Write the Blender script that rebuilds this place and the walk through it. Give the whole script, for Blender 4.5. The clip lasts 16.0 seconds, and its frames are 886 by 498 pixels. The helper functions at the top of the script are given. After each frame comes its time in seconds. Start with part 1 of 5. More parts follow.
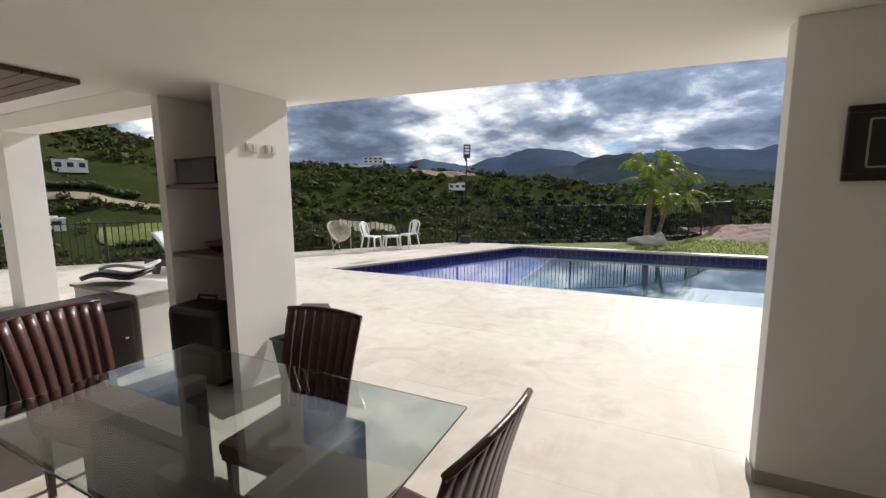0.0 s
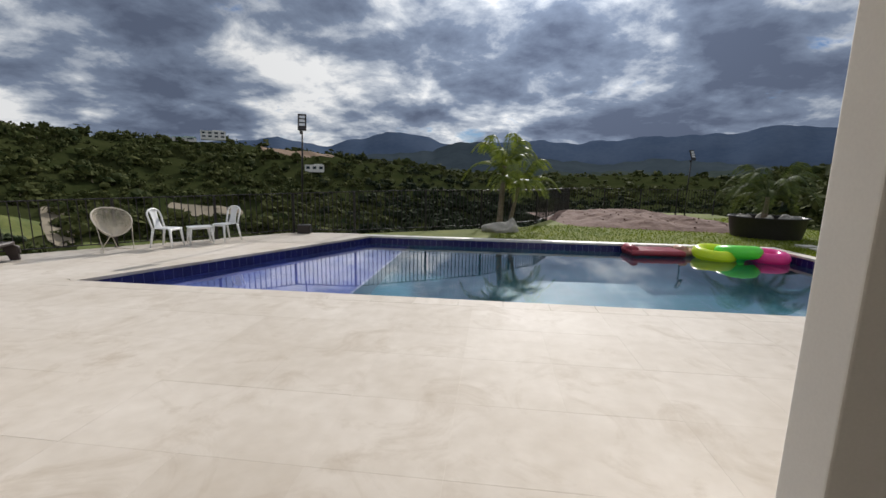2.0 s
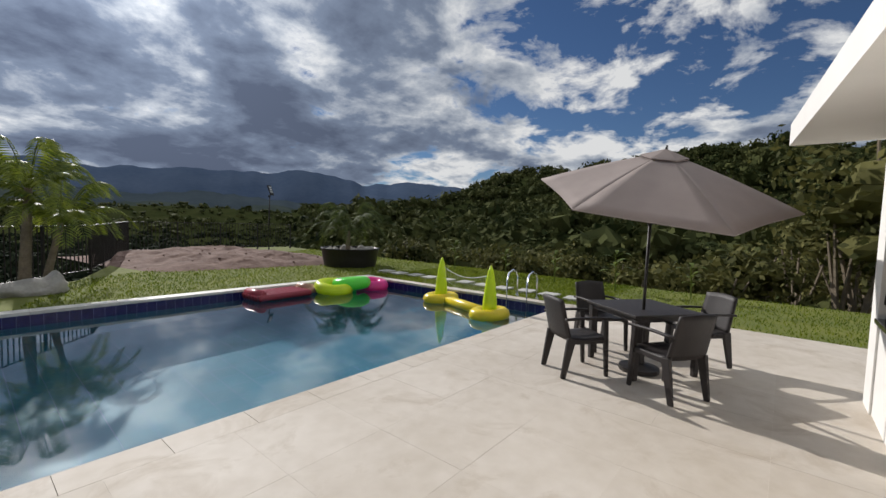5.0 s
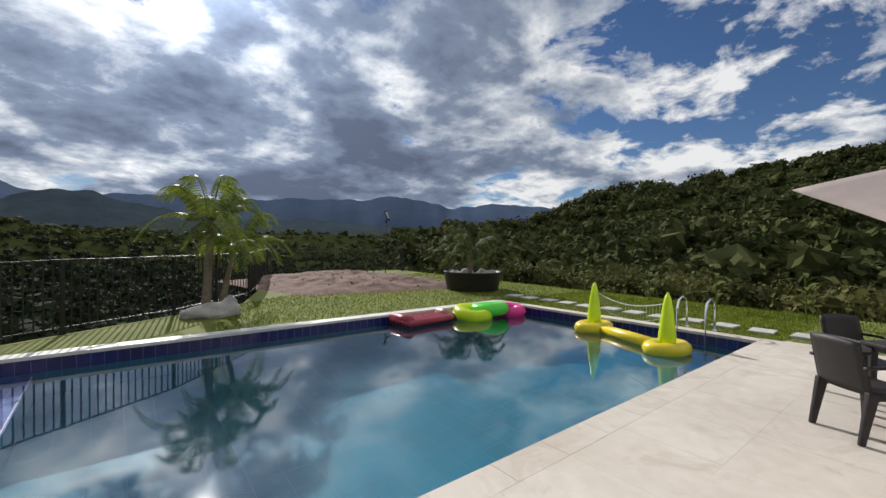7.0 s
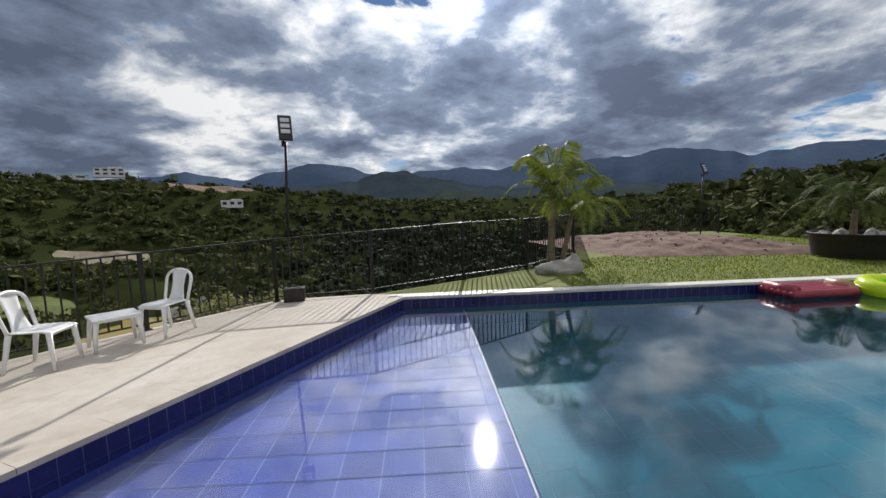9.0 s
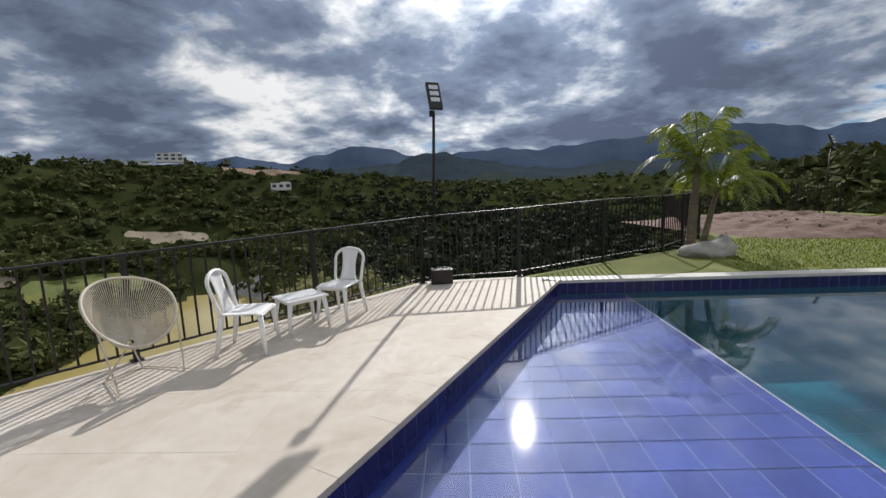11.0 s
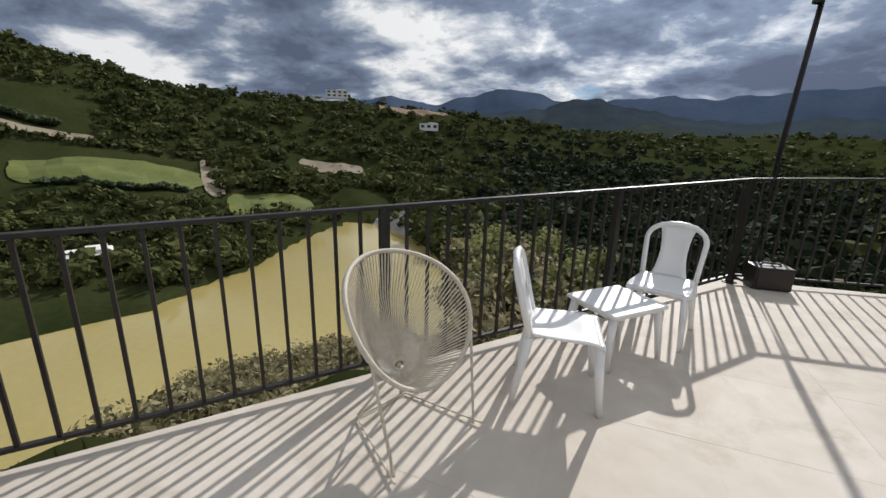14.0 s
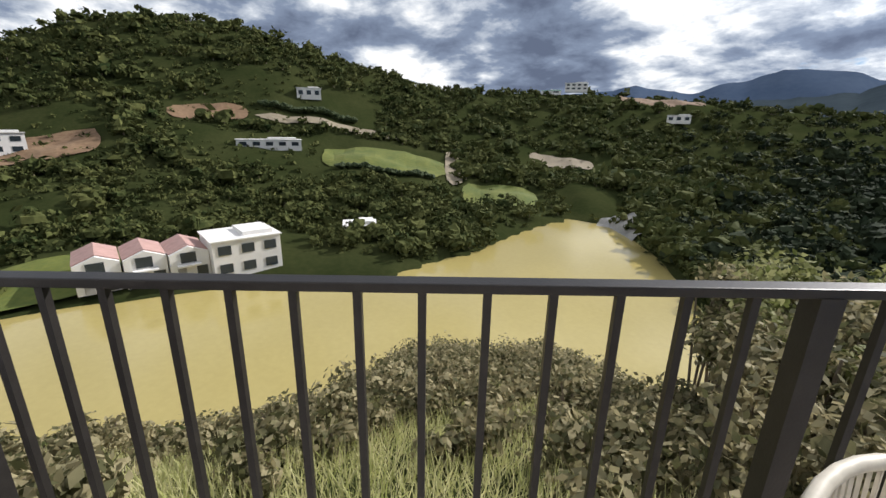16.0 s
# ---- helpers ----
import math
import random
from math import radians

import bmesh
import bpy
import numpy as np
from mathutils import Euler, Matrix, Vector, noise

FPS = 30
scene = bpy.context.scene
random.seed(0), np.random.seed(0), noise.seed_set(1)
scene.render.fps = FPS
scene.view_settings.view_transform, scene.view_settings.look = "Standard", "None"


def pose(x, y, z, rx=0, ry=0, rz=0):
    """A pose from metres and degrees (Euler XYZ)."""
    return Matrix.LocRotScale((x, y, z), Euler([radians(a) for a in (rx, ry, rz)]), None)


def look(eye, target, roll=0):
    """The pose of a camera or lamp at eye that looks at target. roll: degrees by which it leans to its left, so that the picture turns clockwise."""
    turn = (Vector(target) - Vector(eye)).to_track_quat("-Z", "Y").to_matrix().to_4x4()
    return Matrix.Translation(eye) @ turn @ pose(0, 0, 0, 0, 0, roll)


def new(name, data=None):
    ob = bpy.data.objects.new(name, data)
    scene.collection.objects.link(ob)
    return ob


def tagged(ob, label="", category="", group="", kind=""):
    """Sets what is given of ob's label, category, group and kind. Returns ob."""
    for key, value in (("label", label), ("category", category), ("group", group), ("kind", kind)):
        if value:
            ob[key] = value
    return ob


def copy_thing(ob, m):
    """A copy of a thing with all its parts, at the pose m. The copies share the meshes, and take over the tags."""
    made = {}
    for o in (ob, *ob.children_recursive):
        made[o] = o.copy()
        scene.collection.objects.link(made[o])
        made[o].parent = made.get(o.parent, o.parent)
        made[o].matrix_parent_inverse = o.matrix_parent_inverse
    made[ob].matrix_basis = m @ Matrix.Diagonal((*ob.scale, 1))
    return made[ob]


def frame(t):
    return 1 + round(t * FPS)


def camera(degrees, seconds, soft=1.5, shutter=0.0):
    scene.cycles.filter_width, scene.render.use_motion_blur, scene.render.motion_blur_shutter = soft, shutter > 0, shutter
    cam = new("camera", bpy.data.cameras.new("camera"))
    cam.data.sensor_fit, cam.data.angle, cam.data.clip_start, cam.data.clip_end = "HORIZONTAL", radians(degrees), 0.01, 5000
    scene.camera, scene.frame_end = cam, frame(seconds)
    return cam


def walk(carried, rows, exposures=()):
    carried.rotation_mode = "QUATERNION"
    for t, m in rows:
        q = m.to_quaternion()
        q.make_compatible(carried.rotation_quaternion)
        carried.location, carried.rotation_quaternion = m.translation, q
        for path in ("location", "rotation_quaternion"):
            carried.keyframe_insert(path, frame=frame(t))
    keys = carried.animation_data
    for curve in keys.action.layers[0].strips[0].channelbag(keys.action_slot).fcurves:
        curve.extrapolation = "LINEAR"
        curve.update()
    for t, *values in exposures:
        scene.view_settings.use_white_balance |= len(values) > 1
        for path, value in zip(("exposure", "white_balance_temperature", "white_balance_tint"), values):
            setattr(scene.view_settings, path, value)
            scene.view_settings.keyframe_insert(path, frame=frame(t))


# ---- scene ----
cam = camera(94.1, 16.0)
PATH = [
    (0, (0.606, 0.317, 1.676), (-0.261, 2.102, 1.418), -0.4),
    (0.5, (0.671, 0.778, 1.700), (-0.035, 2.626, 1.410), 0.2),
    (1, (0.610, 1.207, 1.697), (0.024, 3.097, 1.400), 0.3),
    (1.5, (0.558, 1.685, 1.67), (0.105, 3.611, 1.359), 0.5),
    (2, (0.501, 2.182, 1.637), (0.267, 4.140, 1.304), 0.9),
    (2.5, (0.427, 2.527, 1.647), (0.553, 4.494, 1.305), 1.9),
    (3, (0.291, 2.963, 1.681), (0.912, 4.840, 1.377), 2.7),
    (3.5, (0.110, 3.245, 1.707), (1.230, 4.886, 1.462), 2.7),
    (4, (-0.018, 3.502, 1.702), (1.429, 4.871, 1.512), 2.1),
    (4.2, (-0.050, 3.636, 1.682), (1.473, 4.920, 1.501), 2.4),
    (6.5, (-0.819, 5.277, 1.661), (0.691, 6.589, 1.635), 0.7),
    (7, (-0.933, 5.506, 1.675), (0.313, 7.071, 1.641), 0.6),
    (7.5, (-1.355, 5.593, 1.678), (-0.455, 7.378, 1.602), 0.3),
    (8, (-1.885, 5.829, 1.635), (-1.319, 7.745, 1.514), -0.2),
    (8.5, (-2.144, 5.850, 1.643), (-1.890, 7.827, 1.475), -0.9),
    (9, (-2.604, 5.980, 1.665), (-2.501, 7.968, 1.461), -1.8),
    (11.3, (-4.843, 6.820, 1.617), (-4.967, 8.791, 1.302), -2.5),
    (11.5, (-4.966, 6.975, 1.623), (-5.117, 8.939, 1.283), -2.8),
    (12, (-5.397, 7.277, 1.627), (-5.604, 9.228, 1.238), -2.5),
    (12.5, (-5.791, 7.514, 1.586), (-6.068, 9.455, 1.184), -2.3),
    (13, (-6.107, 7.795, 1.551), (-6.488, 9.711, 1.119), -1.4),
    (13.5, (-6.465, 8.169, 1.523), (-6.977, 10.041, 1.042), -0.0),
    (14, (-6.805, 8.381, 1.513), (-7.494, 10.184, 0.988), 1.6),
    (14.5, (-7.098, 8.687, 1.478), (-7.975, 10.403, 0.942), 2.0),
    (15, (-7.333, 8.955, 1.418), (-8.418, 10.540, 0.858), 2.1),
    (15.5, (-7.578, 9.142, 1.426), (-8.872, 10.554, 0.850), 1.3),
    (16, (-7.872, 9.335, 1.431), (-9.370, 10.531, 0.857), 1.2),
]
walk(cam, [(t, look(e, g, r)) for t, e, g, r in PATH], exposures=[(0.0, 0.24), (0.5, 0.08), (1.0, 0.0), (2.5, -0.28), (4.0, -0.35), (7.0, -0.05), (12.5, -0.1), (14.5, -0.08), (15.5, 0.08), (16.0, 0.36)])

# ---- world, sun ----
SUN_YAW, SUN_EL = radians(8.3), radians(31.3)
SUN_DIR = Vector((math.sin(SUN_YAW) * math.cos(SUN_EL), math.cos(SUN_YAW) * math.cos(SUN_EL), math.sin(SUN_EL)))
sun_data = bpy.data.lights.new("sun", "SUN")
sun_data.energy, sun_data.angle, sun_data.color = 4.4, radians(0.6), (1.0, 0.96, 0.925)
sun = new("sun", sun_data)
sun.rotation_euler = SUN_DIR.to_track_quat("Z", "Y").to_euler()

world = bpy.data.worlds.new("world")
scene.world = world
world.use_nodes = True
WN, WL = world.node_tree.nodes, world.node_tree.links
WN.clear()


def wnode(kind, **props):
    n = WN.new(kind)
    for k, v in props.items():
        n.inputs[k].default_value = v
    return n


def wmath(op, a, b=0.0, clamp=False):
    n = WN.new("ShaderNodeMath")
    n.operation, n.use_clamp = op, clamp
    for i, v in enumerate((a, b)):
        if isinstance(v, (int, float)):
            n.inputs[i].default_value = v
        else:
            WL.new(v, n.inputs[i])
    return n.outputs[0]


def wramp(fac, stops):
    n = WN.new("ShaderNodeValToRGB")
    el = n.color_ramp.elements
    while len(el) < len(stops):
        el.new(0.5)
    for e, (p, c) in zip(el, stops):
        e.position, e.color = p, (*c, 1)
    WL.new(fac, n.inputs[0])
    return n.outputs[0]


sky = WN.new("ShaderNodeTexSky")
sky.sky_type, sky.sun_disc = "NISHITA", False
sky.sun_elevation, sky.sun_rotation = SUN_EL, SUN_YAW
sky.air_density, sky.dust_density, sky.ozone_density = 1.0, 0.1, 2.0
coord = WN.new("ShaderNodeTexCoord")
sep = WN.new("ShaderNodeSeparateXYZ")
WL.new(coord.outputs["Generated"], sep.inputs[0])
up = wmath("MAXIMUM", sep.outputs[2], 0.0)
den = wmath("ADD", up, 0.27)
plane = WN.new("ShaderNodeCombineXYZ")
WL.new(wmath("DIVIDE", sep.outputs[0], den), plane.inputs[0])
WL.new(wmath("DIVIDE", sep.outputs[1], den), plane.inputs[1])


def cloud_noise(scale, detail, rough, distort, offset):
    shift = WN.new("ShaderNodeMapping")
    shift.inputs["Location"].default_value = offset
    WL.new(plane.outputs[0], shift.inputs[0])
    n = wnode("ShaderNodeTexNoise", Scale=scale, Detail=detail, Roughness=rough, Distortion=distort)
    WL.new(shift.outputs[0], n.inputs["Vector"])
    return n.outputs["Fac"]


big = cloud_noise(1.05, 4, 0.5, 0.2, (3.1, 1.2, 0.4))
fine = cloud_noise(3.4, 12, 0.60, 0.25, (0.3, 5.2, 1.1))
dens = wmath("ADD", wmath("MULTIPLY", big, 0.52), wmath("MULTIPLY", fine, 0.71))
# light side and grey undersides of the clouds
def cloud_mass(yaw, el, sharp):
    """How near the direction lies to a large cloud's middle."""
    d = WN.new("ShaderNodeVectorMath")
    d.operation = "DOT_PRODUCT"
    WL.new(coord.outputs["Generated"], d.inputs[0])
    a, e = radians(yaw), radians(el)
    d.inputs[1].default_value = (-math.sin(a) * math.cos(e), math.cos(a) * math.cos(e), math.sin(e))
    return wmath("POWER", wmath("MAXIMUM", d.outputs["Value"], 0.0), sharp)


grey = wmath("ADD", wmath("MULTIPLY", cloud_mass(-17, 13, 26.0), 1.25), wmath("MULTIPLY", cloud_mass(26, 20, 14.0), 0.62))
grey = wmath("ADD", grey, wmath("MULTIPLY", cloud_mass(8, 14, 40.0), 0.45))
gap = wmath("ADD", wmath("MULTIPLY", cloud_mass(-52, 31, 14.0), 0.28), wmath("MULTIPLY", cloud_mass(7, 27, 260.0), 2.0))
gap = wmath("ADD", gap, wmath("MULTIPLY", cloud_mass(-24, 31, 120.0), 1.3))
bank = wmath("ADD", grey, wmath("ADD", cloud_mass(60, 22, 12.0), cloud_mass(-42, 18, 40.0)))
dens = wmath("SUBTRACT", wmath("ADD", dens, wmath("MULTIPLY", bank, 0.1)), wmath("MULTIPLY", gap, 0.06))
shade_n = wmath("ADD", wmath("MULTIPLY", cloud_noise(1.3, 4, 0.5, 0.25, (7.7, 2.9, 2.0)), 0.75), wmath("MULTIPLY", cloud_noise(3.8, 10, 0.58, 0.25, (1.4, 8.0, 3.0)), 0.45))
shade_n = wmath("SUBTRACT", shade_n, wmath("MULTIPLY", grey, 0.115))
# thin edges are bright, thick middles are grey
thick = wmath("SUBTRACT", dens, 0.515)
shade_n = wmath("ADD", shade_n, wmath("SUBTRACT", 0.055, wmath("MULTIPLY", thick, 0.6)))
shade_n = wmath("ADD", wmath("MULTIPLY", wmath("SUBTRACT", shade_n, 0.52), 1.35), 0.515)
cover = wramp(dens, [(0.515, (0, 0, 0)), (0.585, (1, 1, 1))])
cloud_col = wramp(shade_n, [(0.30, (0.12, 0.15, 0.225)), (0.47, (0.23, 0.285, 0.395)), (0.57, (0.56, 0.61, 0.69)), (0.66, (1.0, 1.01, 1.02))])
dotn = WN.new("ShaderNodeVectorMath")
dotn.operation = "DOT_PRODUCT"
WL.new(coord.outputs["Generated"], dotn.inputs[0])
dotn.inputs[1].default_value = SUN_DIR
glow = wmath("POWER", wmath("MAXIMUM", dotn.outputs["Value"], 0.0), 13.0)
halo = wmath("POWER", wmath("MAXIMUM", dotn.outputs["Value"], 0.0), 170.0)
cloud_power = wmath("ADD", wmath("ADD", 0.85, wmath("MULTIPLY", glow, 0.85)), wmath("MULTIPLY", halo, 2.6))
sky_bg = wnode("ShaderNodeBackground", Strength=0.055)
blue = WN.new("ShaderNodeMix")
blue.data_type, blue.blend_type = "RGBA", "MULTIPLY"
blue.inputs["Factor"].default_value = 1.0
blue.inputs["B"].default_value = (0.66, 0.84, 1.12, 1)
WL.new(sky.outputs[0], blue.inputs["A"])
WL.new(blue.outputs["Result"], sky_bg.inputs[0])
cloud_bg = WN.new("ShaderNodeBackground")
WL.new(cloud_col, cloud_bg.inputs[0])
WL.new(cloud_power, cloud_bg.inputs[1])
mix_sky = WN.new("ShaderNodeMixShader")
WL.new(cover, mix_sky.inputs[0])
WL.new(sky_bg.outputs[0], mix_sky.inputs[1])
WL.new(cloud_bg.outputs[0], mix_sky.inputs[2])
w_out = WN.new("ShaderNodeOutputWorld")
WL.new(mix_sky.outputs[0], w_out.inputs[0])


# ---- materials ----
def material(name, col, rough=0.6, metal=0.0, var=0.15, scale=6.0, grain=60.0, bump=0.1, col2=None, spec=0.5, random_tint=0.0, island=0.0, trans=0.0, stretch=(1, 1, 1), stain=None):
    """A principled material with stains at one scale, grain at another, and a fine relief."""
    m = bpy.data.materials.new(name)
    m.use_nodes = True
    N, L = m.node_tree.nodes, m.node_tree.links
    b = N["Principled BSDF"]
    b.inputs["Roughness"].default_value, b.inputs["Metallic"].default_value = rough, metal
    b.inputs["Specular IOR Level"].default_value = spec
    tc = N.new("ShaderNodeTexCoord")
    mp = N.new("ShaderNodeMapping")
    mp.inputs["Scale"].default_value = stretch
    L.new(tc.outputs["Object"], mp.inputs[0])
    n1, n2 = N.new("ShaderNodeTexNoise"), N.new("ShaderNodeTexNoise")
    n1.inputs["Scale"].default_value, n1.inputs["Detail"].default_value = scale, 5
    n2.inputs["Scale"].default_value, n2.inputs["Detail"].default_value = grain, 3
    for n in (n1, n2):
        L.new(mp.outputs[0], n.inputs["Vector"])
    add = N.new("ShaderNodeMath")
    add.operation = "MULTIPLY_ADD"
    add.inputs[1].default_value = 0.35
    L.new(n2.outputs["Fac"], add.inputs[0])
    half = N.new("ShaderNodeMath")
    half.operation = "MULTIPLY"
    half.inputs[1].default_value = 0.65
    L.new(n1.outputs["Fac"], half.inputs[0])
    L.new(half.outputs[0], add.inputs[2])
    fac = add.outputs[0]
    for source, amount in (("ShaderNodeObjectInfo", random_tint), ("ShaderNodeNewGeometry", island)):
        if amount:
            info = N.new(source)
            ma = N.new("ShaderNodeMath")
            ma.operation = "MULTIPLY_ADD"
            ma.inputs[1].default_value = amount
            L.new(info.outputs["Random" if source == "ShaderNodeObjectInfo" else "Random Per Island"], ma.inputs[0])
            sub = N.new("ShaderNodeMath")
            sub.operation = "SUBTRACT"
            L.new(fac, sub.inputs[0])
            sub.inputs[1].default_value = amount / 2
            L.new(sub.outputs[0], ma.inputs[2])
            fac = ma.outputs[0]
    r = N.new("ShaderNodeValToRGB")
    c2 = col2 or tuple(min(1, c * (1 + var)) for c in col)
    c1 = col if col2 else tuple(c * (1 - var) for c in col)
    r.color_ramp.elements[0].position, r.color_ramp.elements[0].color = 0.3, (*c1, 1)
    r.color_ramp.elements[1].position, r.color_ramp.elements[1].color = 0.7, (*c2, 1)
    L.new(fac, r.inputs[0])
    colour = r.outputs[0]
    if stain:
        geo, ns, rs, mix = N.new("ShaderNodeNewGeometry"), N.new("ShaderNodeTexNoise"), N.new("ShaderNodeValToRGB"), N.new("ShaderNodeMix")
        ns.inputs["Scale"].default_value, ns.inputs["Detail"].default_value, ns.inputs["Roughness"].default_value = 1.6, 9, 0.66
        ns.inputs["Distortion"].default_value = 0.8
        L.new(geo.outputs["Position"], ns.inputs["Vector"])
        rs.color_ramp.elements[0].position, rs.color_ramp.elements[0].color = 0.52, (0, 0, 0, 1)
        rs.color_ramp.elements[1].position, rs.color_ramp.elements[1].color = 0.74, (0.75, 0.75, 0.75, 1)
        L.new(ns.outputs["Fac"], rs.inputs[0])
        mix.data_type = "RGBA"
        mix.inputs["B"].default_value = (*stain, 1)
        L.new(rs.outputs[0], mix.inputs["Factor"])
        L.new(colour, mix.inputs["A"])
        colour = mix.outputs["Result"]
    L.new(colour, b.inputs["Base Color"])
    if bump:
        bp = N.new("ShaderNodeBump")
        bp.inputs["Strength"].default_value, bp.inputs["Distance"].default_value = bump, 0.02
        L.new(n2.outputs["Fac"], bp.inputs["Height"])
        L.new(bp.outputs[0], b.inputs["Normal"])
    if trans:
        t = N.new("ShaderNodeBsdfTranslucent")
        mx = N.new("ShaderNodeMixShader")
        mx.inputs[0].default_value = trans
        L.new(r.outputs[0], t.inputs[0])
        L.new(b.outputs[0], mx.inputs[1])
        L.new(t.outputs[0], mx.inputs[2])
        L.new(mx.outputs[0], N["Material Output"].inputs[0])
    return m


M_plaster = material("white_plaster", (0.84, 0.82, 0.78), 0.75, var=0.05, scale=2.0, grain=120, bump=0.015)
M_ceiling = material("ceiling_paint", (0.86, 0.84, 0.80), 0.8, var=0.04, scale=1.5, grain=140, bump=0.05)
M_tile = material("deck_tile", (0.50, 0.44, 0.365), 0.68, var=0.14, scale=0.8, grain=6, bump=0.015, col2=(0.66, 0.605, 0.535), random_tint=0.10, spec=0.25, stain=(0.40, 0.33, 0.25))
M_tile_outer = material("deck_tile_outer", (0.50, 0.44, 0.365), 0.68, var=0.14, scale=0.8, grain=6, bump=0.015, col2=(0.66, 0.605, 0.535), island=0.10, spec=0.25, stain=(0.40, 0.33, 0.25))
M_grout = material("grout", (0.60, 0.55, 0.48), 0.9, var=0.2, scale=9)
M_coping = material("pool_coping", (0.62, 0.60, 0.55), 0.55, var=0.1, scale=5, grain=60, random_tint=0.15)
M_base = material("baseboard_tile", (0.40, 0.37, 0.33), 0.5, var=0.15, scale=7)
M_navy = material("navy_pool_tile", (0.016, 0.018, 0.11), 0.25, var=0.35, scale=20, grain=60, bump=0.02, random_tint=0.2, island=0.15)
M_shallow = material("violet_blue_pool_tile", (0.055, 0.075, 0.30), 0.3, var=0.25, scale=2.5, grain=20, bump=0.02, island=0.25)
M_deep = material("turquoise_pool_tile", (0.008, 0.125, 0.185), 0.3, var=0.25, scale=1.2, grain=20, bump=0.02, island=0.08)
M_joint = material("pool_joint", (0.18, 0.22, 0.44), 0.8, var=0.1)
M_lawn = material("lawn_soil", (0.09, 0.12, 0.016), 0.95, var=0.3, scale=1.2, grain=40, bump=0.4, col2=(0.18, 0.19, 0.03))
M_grass = material("grass_blade", (0.09, 0.14, 0.012), 0.8, scale=0.45, grain=4, bump=0, col2=(0.23, 0.27, 0.028), island=0.4, trans=0.4, spec=0.15)
M_dry_grass = material("dry_grass_blade", (0.38, 0.40, 0.14), 0.8, scale=0.6, grain=6, bump=0, col2=(0.66, 0.62, 0.34), island=0.5, trans=0.4, spec=0.15)
M_black = material("black_painted_steel", (0.024, 0.021, 0.020), 0.45, metal=0.3, var=0.3, scale=15, grain=150, bump=0.05)
M_white_plastic = material("white_plastic", (0.80, 0.80, 0.79), 0.38, var=0.04, scale=8, grain=200, bump=0.02)
M_cord = material("ivory_cord", (0.56, 0.51, 0.42), 0.55, var=0.1, scale=30, bump=0.02)
M_brown_plastic = material("dark_brown_plastic", (0.020, 0.015, 0.014), 0.55, var=0.3, scale=12, grain=180, bump=0.15)
M_taupe_plastic = material("taupe_plastic", (0.065, 0.05, 0.045), 0.48, var=0.2, scale=10, grain=160, bump=0.1)
M_sling = material("grey_sling_mesh", (0.50, 0.50, 0.50), 0.7, var=0.1, scale=10, grain=250, bump=0.2)
M_canopy = material("taupe_canvas", (0.41, 0.345, 0.32), 0.85, var=0.08, scale=4, grain=300, bump=0.1, trans=0.25)
M_leather = material("red_brown_leather", (0.055, 0.016, 0.012), 0.35, var=0.35, scale=9, grain=90, bump=0.12)
M_dark = material("near_black_wood", (0.015, 0.010, 0.009), 0.4, var=0.3, scale=10)
M_wood = material("brown_wood", (0.10, 0.045, 0.028), 0.5, var=0.35, scale=3, grain=40, stretch=(1, 8, 1))
M_oak = material("pale_wood", (0.38, 0.24, 0.12), 0.55, var=0.25, scale=4, grain=40, stretch=(1, 6, 1))
M_granite = material("black_granite", (0.02, 0.02, 0.022), 0.15, var=0.5, scale=60, grain=200, bump=0)
M_chrome = material("chrome", (0.75, 0.76, 0.78), 0.12, metal=1.0, var=0.05)
M_yellow = material("yellow_vinyl", (0.78, 0.60, 0.02), 0.3, var=0.08, scale=4, bump=0.03)
M_lime = material("lime_yellow_vinyl", (0.72, 0.88, 0.03), 0.3, var=0.06, scale=4, bump=0.03, trans=0.25)
M_green = material("neon_green_vinyl", (0.18, 0.85, 0.10), 0.3, var=0.06, scale=4, bump=0.03, trans=0.25)
M_pink = material("hot_pink_vinyl", (0.85, 0.05, 0.32), 0.3, var=0.06, scale=4, bump=0.03, trans=0.25)
M_red = material("dark_red_vinyl", (0.30, 0.03, 0.05), 0.35, var=0.1, scale=4, bump=0.03)
M_sand = material("tan_vinyl", (0.42, 0.24, 0.16), 0.4, var=0.1, scale=4, bump=0.03)
M_net = material("white_net", (0.7, 0.7, 0.7), 0.8)
M_rock = material("grey_white_stone", (0.30, 0.28, 0.25), 0.9, scale=3, grain=18, bump=0.6, col2=(0.50, 0.48, 0.44))
M_gravel = material("red_grey_rubble", (0.095, 0.048, 0.035), 0.95, scale=2.2, grain=9, bump=0.9, col2=(0.25, 0.16, 0.125), island=0.08)
M_slab = material("stepping_slab", (0.45, 0.44, 0.40), 0.85, var=0.15, scale=5, random_tint=0.2)
M_bark = material("palm_bark", (0.20, 0.16, 0.11), 0.9, var=0.35, scale=6, grain=30, bump=0.5)
M_frond = material("palm_leaf", (0.08, 0.125, 0.012), 0.5, scale=1.5, grain=12, bump=0, col2=(0.27, 0.31, 0.035), island=0.35, trans=0.35)
M_leaf_dark = material("forest_leaf", (0.022, 0.036, 0.012), 0.85, scale=0.10, grain=0.6, bump=0, col2=(0.118, 0.124, 0.044), island=0.2, trans=0.10, spec=0.05)
M_leaf_near = material("bush_leaf", (0.10, 0.10, 0.045), 0.7, scale=0.35, grain=4, bump=0, col2=(0.38, 0.33, 0.19), island=0.6, trans=0.4, spec=0.2)
